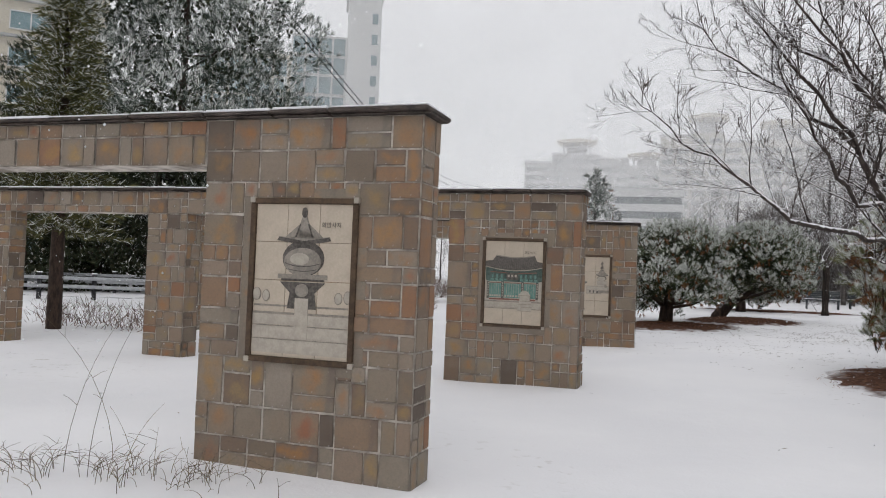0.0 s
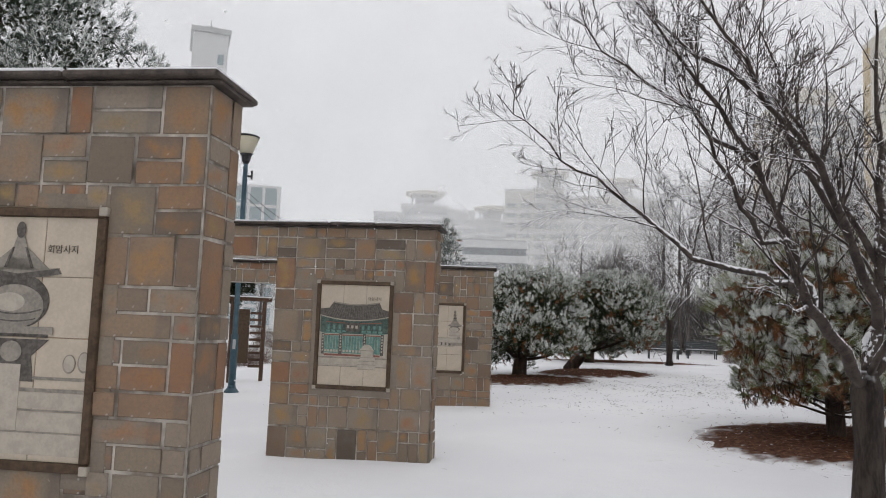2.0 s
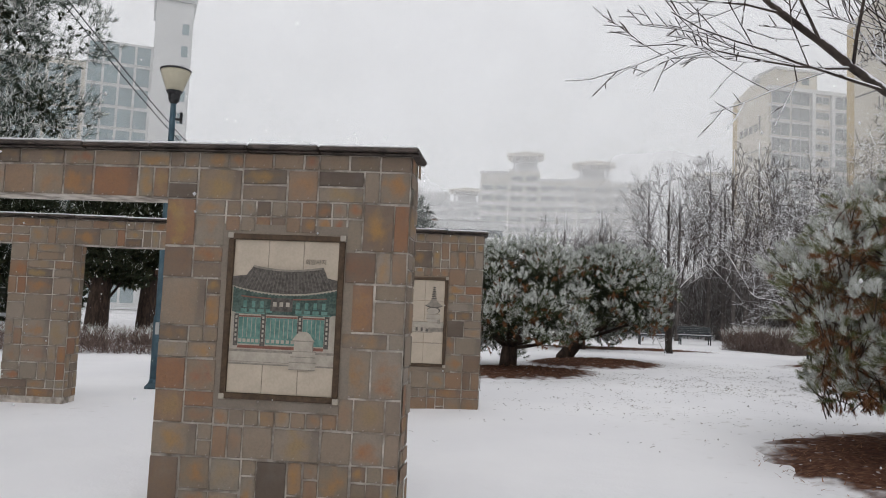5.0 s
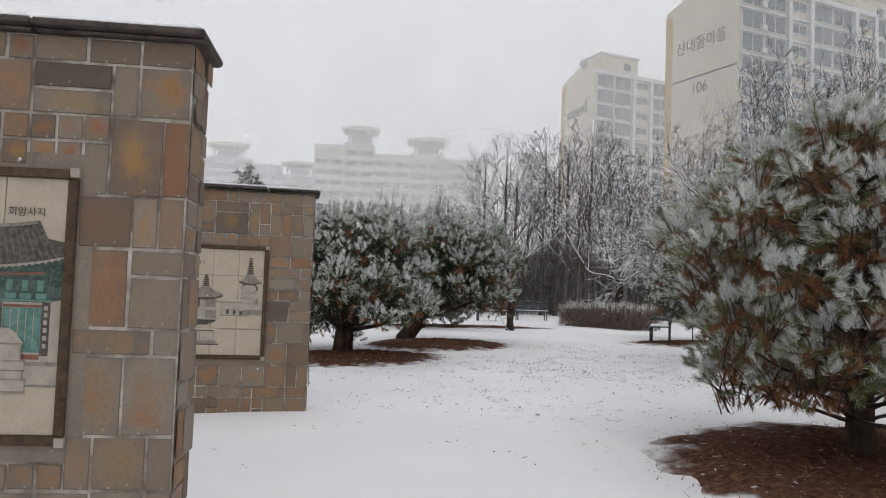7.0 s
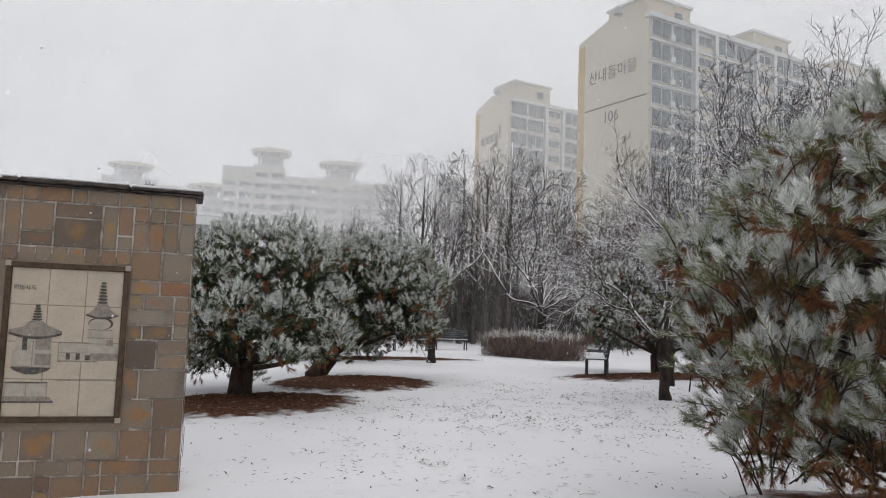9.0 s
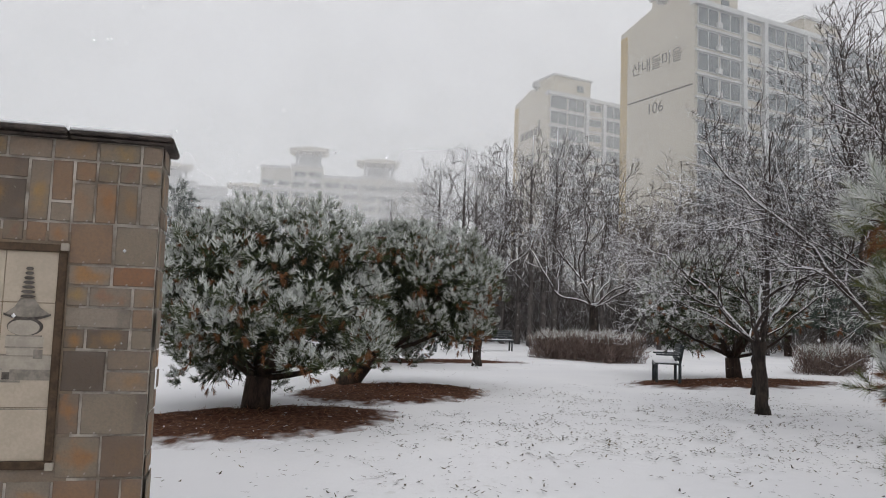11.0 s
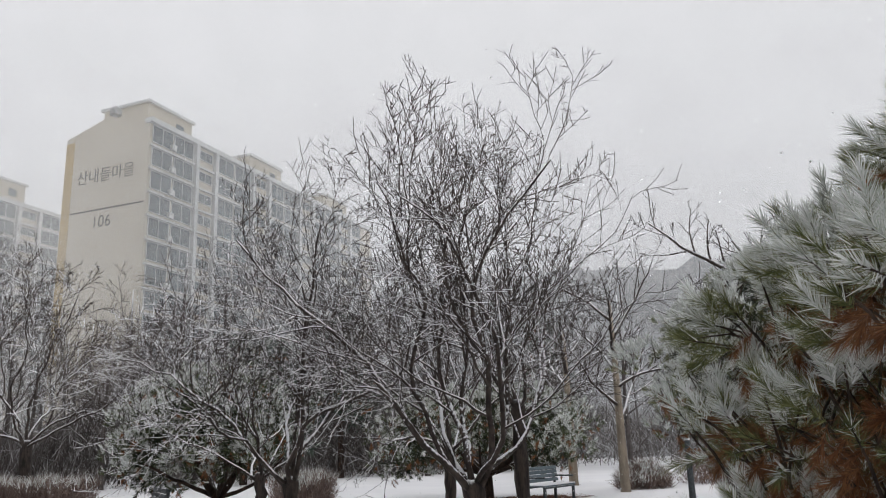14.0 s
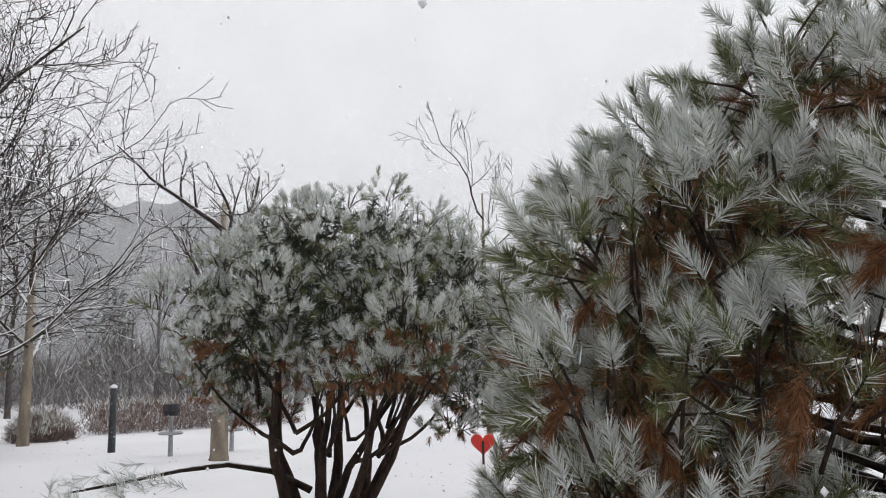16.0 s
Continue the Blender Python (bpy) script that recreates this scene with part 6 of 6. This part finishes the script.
# ---- hedges and shrubs of bare twigs ----
def twig_hedge(x, y, L, D, H, turn, n, seed, label, mat=STRAW, rnd=False, name="hedge"):
    r = np.random.default_rng(seed)
    lx, ly = r.uniform(-L / 2, L / 2, n), r.uniform(-D / 2, D / 2, n)
    if rnd:
        a, q = r.uniform(0, 6.283, n), np.sqrt(r.uniform(0, 1, n))
        lx, ly = q * np.cos(a) * L / 2, q * np.sin(a) * D / 2
    hmax = H * (np.sqrt(np.clip(1 - (2 * lx / L) ** 2 * 0.8 - (2 * ly / D) ** 2 * 0.7, 0.08, 1)) if rnd else np.ones(n))
    hmax = hmax * (0.9 + 0.1 * np.sin(3.1 * lx + seed) * np.cos(4.3 * ly + 1.7 * lx))
    z0 = r.uniform(-0.05, 0.75, n) * hmax
    p = np.stack([lx, ly, z0], -1)
    d = r.normal(size=(n, 3)) * np.array([0.5, 0.5, 0.35]) + np.array([0, 0, 0.75])
    d /= np.linalg.norm(d, axis=1, keepdims=True)
    ln = r.uniform(0.18, 0.42, n)
    tip = p + d * ln[:, None]
    tip[:, 2] = np.minimum(tip[:, 2], hmax * r.uniform(0.93, 1.05, n))
    s = np.cross(d, r.normal(size=(n, 3)))
    s /= np.linalg.norm(s, axis=1, keepdims=True)
    tri = np.stack([p - s * 0.009, p + s * 0.009, tip], 1)
    hd = thing(name, label, "hedge", pose(x, y, gz(x, y), 0, 0, turn), "bare hedges")
    snow = tip[:, 2] > hmax * 0.84
    snow &= r.uniform(0, 1, n) < 0.5
    blades("twig_mass", tri[~snow], mat, hd, "brown bare twigs")
    blades("snowy_fringe", tri[snow], N_FROST, hd, "snow-tipped twigs")


TWIG_BROWN = make_needles("hedge_twigs", [(0.0, (0.08, 0.055, 0.048)), (0.6, (0.18, 0.125, 0.105)), (1.0, (0.32, 0.25, 0.22))])
twig_hedge(19.9, 31.6, 3.8, 1.8, 1.18, 97, 15000, 81, "low clipped bare hedge with snow on top", TWIG_BROWN)
twig_hedge(24.0, 25.5, 3.2, 1.3, 1.0, 20, 6000, 82, "small bare hedge behind the bench", TWIG_BROWN)
twig_hedge(28.6, 17.0, 1.9, 1.6, 1.0, 0, 4500, 83, "round bare shrub on the snow", TWIG_BROWN, True, "shrub")
twig_hedge(31.5, 13.0, 6.5, 2.0, 1.25, -70, 9000, 84, "long bare shrub bed", TWIG_BROWN)
twig_hedge(-7.4, 17.4, 3.6, 0.9, 0.75, -20, 900, 85, "thin dark bare shrubs by the lawn edge", TWIG_BROWN)
twig_hedge(-3.5, 28.5, 6.5, 1.4, 0.9, 8, 7000, 86, "low bare hedge at the edge of the lawn", TWIG_BROWN)
twig_hedge(2.5, 33, 7, 1.6, 1.0, 5, 6000, 87, "low bare hedge at the edge of the lawn", TWIG_BROWN)


# ---- lamp post, notice frame, benches ----
def lamp_post(x, y):
    z = gz(x, y)
    t = thing("street_lamp", "dark blue park lamp with an upturned cone lantern", "street lamp", pose(x, y, z))
    smooth(part("pole", lathe([(0.075, 0.06), (0.075, 1.2), (0.055, 1.22), (0.05, 4.620), (0.045, 4.870)], 14), POLE_BLUE, t))
    part("base_flange", lathe([(0.15, -0.05), (0.15, 0.03), (0.09, 0.10), (0.076, 0.16)], 14), POLE_BLUE, t)
    part("neck", lathe([(0.046, 4.820), (0.09, 4.880), (0.10, 4.980), (0.14, 5.040)], 16), BLACK_METAL, t, "black metal neck")
    sh = smooth(part("shade", lathe([(0.13, 5.041), (0.245, 5.360), (0.25, 5.390)], 24), LAMP_SHADE, t, "cream acrylic cone"))
    part("lid", lathe([(0.262, 5.391), (0.262, 5.415), (0.18, 5.450), (0.03, 5.470)], 24), BLACK_METAL, t, "dark lid with snow")
    part("bracket", boxes([(0.04, 0.16, -0.02, 0.02, 4.540, 4.580), (0.12, 0.16, -0.05, 0.05, 4.500, 4.680)], 0.006), BLACK_METAL, t)
    part("access_plate", boxes([(-0.03, 0.03, -0.082, -0.070, 0.9, 1.1)]), CONC_GREY, t)


lamp_post(-0.83, 18.9)


def trellis(x, y, turn):
    t = thing("wooden_trellis", "dark wooden slatted frame with two posts", "trellis", pose(x, y, gz(x, y), 0, 0, turn))
    for s in (-0.42, 0.34):
        part("post", boxes([(s, s + 0.09, -0.045, 0.045, -0.1, 1.95)], 0.008), WOOD_DARK, t)
    part("top_beam", boxes([(-0.55, 0.55, -0.06, 0.06, 1.953, 2.04)], 0.008), WOOD_DARK, t)
    part("board", boxes([(-0.32, 0.05, 0.0, 0.03, 0.45, 1.75)], 0.004), FRAME_BROWN, t)
    for i in range(9):
        part("slat", boxes([(0.06, 0.335, -0.02, 0.02, 0.35 + 0.16 * i, 0.41 + 0.16 * i)], 0.004), WOOD_DARK, t)
    part("snow_cover", boxes([(-0.54, 0.54, -0.05, 0.05, 2.043, 2.07)], 0.008), SNOW_PLAIN, t, "thin white snow")


trellis(-0.72, 21.6, 10)


def bench(x, y, turn, label, slats, frame_mat, group="park benches"):
    """Seat front at -y; 1.5 m long along x."""
    t = thing("bench", label, "bench", pose(x, y, gz(x, y), 0, 0, turn), group)
    for s in (-0.68, 0.64):
        part("front_leg", boxes([(s, s + 0.05, -0.26, -0.20, -0.03, 0.42)], 0.005), frame_mat, t)
        part("rear_leg", boxes([(s, s + 0.05, 0.20, 0.26, -0.03, 0.42)], 0.005), frame_mat, t)
        bm = boxes([(s, s + 0.05, 0.20, 0.25, 0.423, 0.83)], 0.005)
        bmesh.ops.rotate(bm, verts=bm.verts, cent=(0, 0.22, 0.42), matrix=Matrix.Rotation(radians(-10), 3, "X"))
        part("back_post", bm, frame_mat, t)
        part("arm_rest", boxes([(s - 0.005, s + 0.055, -0.24, 0.20, 0.60, 0.635)], 0.006), frame_mat, t)
    part("seat_frame", boxes([(-0.70, 0.70, -0.27, -0.235, 0.385, 0.422), (-0.70, 0.70, 0.22, 0.255, 0.385, 0.422)], 0.004), frame_mat, t)
    for i in range(5):
        y0 = -0.26 + 0.098 * i
        part("seat_slat", boxes([(-0.75, 0.75, y0, y0 + 0.085, 0.424, 0.452)], 0.006), slats, t)
    part("snow_cover", boxes([(-0.74, 0.74, -0.25, 0.20, 0.455, 0.472)], 0.006), SNOW_PLAIN, t, "thin white snow on the seat")
    for i in range(4):
        bm = boxes([(-0.75, 0.75, 0.165, 0.197, 0.50 + 0.087 * i, 0.575 + 0.087 * i)], 0.006)
        bmesh.ops.rotate(bm, verts=bm.verts, cent=(0, 0.22, 0.42), matrix=Matrix.Rotation(radians(-10), 3, "X"))
        part("back_slat", bm, slats, t)


bench(15.3, 23.2, 229, "black metal park bench with snow on its seat", BENCH_METAL, BENCH_METAL)
bench(22.3, 18.1, -14, "grey-blue slatted park bench facing the lawn", STEEL_BLUE, BENCH_METAL)
bench(17.6, 36.5, -20, "dark park bench far across the lawn", BENCH_METAL, BENCH_METAL)
bench(20.4, 38.0, -20, "dark park bench far across the lawn", BENCH_METAL, BENCH_METAL)


# ---- posts, trunks and play things on the far side ----
def post(x, y, h, r0, mat, label, name="post_pole", cat="post"):
    t = thing(name, label, cat, pose(x, y, gz(x, y)))
    smooth(part("shaft", lathe([(r0 * 1.15, -0.1), (r0 * 1.1, 0.05), (r0, 0.4), (r0 * 0.9, h)], 12), mat, t))
    part("cap", lathe([(r0 * 0.98, h + 0.002), (r0 * 0.95, h + 0.05), (r0 * 0.3, h + 0.08)], 12), SNOW_PLAIN, t, "cap of snow")


post(23.7, 15.2, 1.3, 0.07, BENCH_METAL, "dark grey bollard post on the snow")
TRUNK_PALE = mottled("pale_bark", (0.17, 0.14, 0.11), (0.30, 0.25, 0.19), 6, 0.9, 0.5, (0.7, 1.1), stretch=(1, 1, 0.3))


def pale_tree(x, y, h, r0, seed):
    t = thing("bare_tree", "pale-barked bare tree across the lawn", "tree", pose(x, y, gz(x, y)), "bare trees on the lawn")
    trunk = [((0, 0, -0.15), r0 * 1.4), ((0, 0, 0.1), r0 * 1.1), ((0.04, 0, h * 0.5), r0 * 0.8), ((0, 0, h), r0 * 0.3)]
    r = np.random.default_rng(seed)
    rows = [((0, 0, h * (0.35 + 0.09 * i)), (math.cos(2.4 * i), math.sin(2.4 * i), 0.9), h * 0.45 * r.uniform(0.8, 1.2), r0 * 0.4) for i in range(7)]
    bare_tree_parts(t, trunk, rows, seed, (7, 5, 2), 0.006, (TRUNK_PALE, TWIG))


pale_tree(26.7, 17.2, 5.2, 0.12, 101)
pale_tree(20.9, 13.3, 4.8, 0.15, 102)
pale_tree(30.5, 19.5, 5.0, 0.14, 103)
pale_tree(24.0, 6.5, 6.2, 0.07, 104)


def heart_sign(x, y, turn):
    t = thing("heart_sign", "red heart-shaped sign board at the lawn edge", "sign", pose(x, y, gz(x, y), 0, 0, turn))
    bm = bmesh.new()
    pts = []
    for i in range(28):
        a = 6.2832 * i / 28
        pts.append((0.0135 * 16 * math.sin(a) ** 3, 0.36 + 0.0135 * (13 * math.cos(a) - 5 * math.cos(2 * a) - 2 * math.cos(3 * a) - math.cos(4 * a))))
    f = [bm.verts.new((px, -0.03, pz)) for px, pz in pts]
    g = [bm.verts.new((px, 0.03, pz)) for px, pz in pts]
    bm.faces.new(f)
    bm.faces.new(g[::-1])
    for i in range(28):
        bm.faces.new((f[i], g[i], g[(i + 1) % 28], f[(i + 1) % 28]))
    bmesh.ops.recalc_face_normals(bm, faces=bm.faces)
    part("heart", bm, RED_PAINT, t)
    part("stake", boxes([(-0.02, 0.02, 0.032, 0.06, -0.1, 0.4)]), BLACK_METAL, t)


heart_sign(18.7, 9.0, 65)


def low_rail(x, y, turn, ln):
    t = thing("low_rail", "grey curved pipe rail of outdoor exercise equipment", "pipe rail", pose(x, y, gz(x, y), 0, 0, turn))
    smooth(part("pipe", tubes([([(0, 0, 0.3), (ln * 0.2, 0, 0.22), (ln * 0.6, 0, 0.2), (ln, 0, 0.3)], [0.05] * 4, 8)]), RAIL, t))
    for s in (0.1, ln - 0.1):
        part("foot", boxes([(s - 0.03, s + 0.03, -0.03, 0.03, -0.05, 0.26)]), RAIL, t)


low_rail(19.1, 8.6, -30, 1.5)


def spinner(x, y):
    t = thing("exercise_stand", "small exercise stand with a round seat plate", "exercise equipment", pose(x, y, gz(x, y)))
    part("stem", lathe([(0.05, -0.05), (0.04, 0.75)], 10), RAIL, t)
    part("seat_plate", lathe([(0.22, 0.40), (0.24, 0.43), (0.2, 0.45)], 16), RAIL, t)
    part("hand_wheel", lathe([(0.12, 0.76), (0.17, 0.85), (0.15, 0.98), (0.05, 1.0)], 14), BLACK_METAL, t)


spinner(22.6, 12.9)
spinner(22.2, 14.1)

# ---- overhead cables ----
for k, (dz, dx) in enumerate(((0, 0), (-0.9, 0.4))):
    a, b = Vector((-10.5 + dx, 46, 17.4 + dz)), Vector((5.5 + dx, 118, 14.4 + dz))
    pts = [a.lerp(b, i / 14) - Vector((0, 0, 3.2 * math.sin(math.pi * i / 14))) for i in range(15)]
    ob = part("overhead_cable", tubes([(pts, [0.035] * 15, 5)]), CABLE)
    tagged(ob, "thin dark overhead cable", "cable", "overhead cables")


# ---- dry weeds in the foreground ----
def weeds(x, y, n, h, seed, spread, label):
    r = np.random.default_rng(seed)
    t = thing("dry_weeds", label, "weeds", pose(x, y, gz(x, y)), "dry weeds")
    rows = []
    for i in range(n):
        bx, by = r.normal(size=2) * spread
        hh = h * r.uniform(0.35, 1.1)
        lean = r.normal(size=2) * (0.45 if h < 0.8 else 0.2) * hh
        pts = [(bx + lean[0] * u ** 1.8, by + lean[1] * u ** 1.8, -0.02 + hh * u - (0.35 if h < 0.8 else 0.08) * hh * u ** 3) for u in np.linspace(0, 1, 8)]
        rows.append((pts, [0.003, 0.0028, 0.0025, 0.0022, 0.002, 0.0017, 0.0013, 0.001], 3))
        for q in range(int(r.integers(0, 4))):
            p = Vector(pts[int(r.integers(2, 7))])
            e = Vector((r.normal() * 0.09, r.normal() * 0.09, 0.05 + 0.05 * r.uniform()))
            rows.append(([p, p + e * 0.6, p + e + Vector((0, 0, -0.015))], [0.002, 0.0015, 0.001], 3))
    part("stalk", tubes(rows), STRAW, t)


for wx, wy, wn_, wh, ws in ((-2.65, 5.55, 26, 0.30, 0.22), (-2.2, 5.6, 30, 0.32, 0.2), (-1.8, 5.6, 24, 0.26, 0.2), (-1.45, 5.5, 18, 0.2, 0.18), (-3.0, 5.7, 16, 0.25, 0.2)):
    weeds(wx, wy, wn_, wh, int(-100 * wx), ws, "tangle of dry weed stalks poking from the snow")
weeds(-2.4, 5.6, 6, 1.15, 113, 0.16, "tall thin dry stalks poking from the snow")
weeds(10.9, 14.6, 14, 0.3, 116, 0.25, "dark twiggy weeds poking from the snow")


# ---- falling snow ----
def falling_snow():
    r = np.random.default_rng(120)
    n = 11000
    p = np.stack([r.uniform(-14, 26, n), r.uniform(-1, 34, n), r.uniform(0.2, 6, n)], -1)
    line = 0.0258 * np.maximum(0, p[:, 1]) ** 2
    p = p[np.abs(p[:, 0] - line) > 1.5]
    n = len(p)
    s = r.uniform(0.004, 0.011, (n, 1))
    off = np.array([(1, 0, 0), (0, 1, 0), (-1, 0, 0), (0, -1, 0), (0, 0, 1.1), (0, 0, -1.1)])
    V = (p[:, None, :] + off[None] * s[:, None, :]).reshape(-1, 3)
    b = np.arange(n)[:, None, None] * 6
    F = (np.array([(0, 1, 4), (1, 2, 4), (2, 3, 4), (3, 0, 4), (1, 0, 5), (2, 1, 5), (3, 2, 5), (0, 3, 5)])[None] + b).reshape(-1, 3)
    ob = mesh_from_arrays("falling_snowflakes", V, F, SNOW_PLAIN)
    tagged(ob, "small white snowflakes falling through the air", "snowflakes", kind="stuff")


falling_snow()
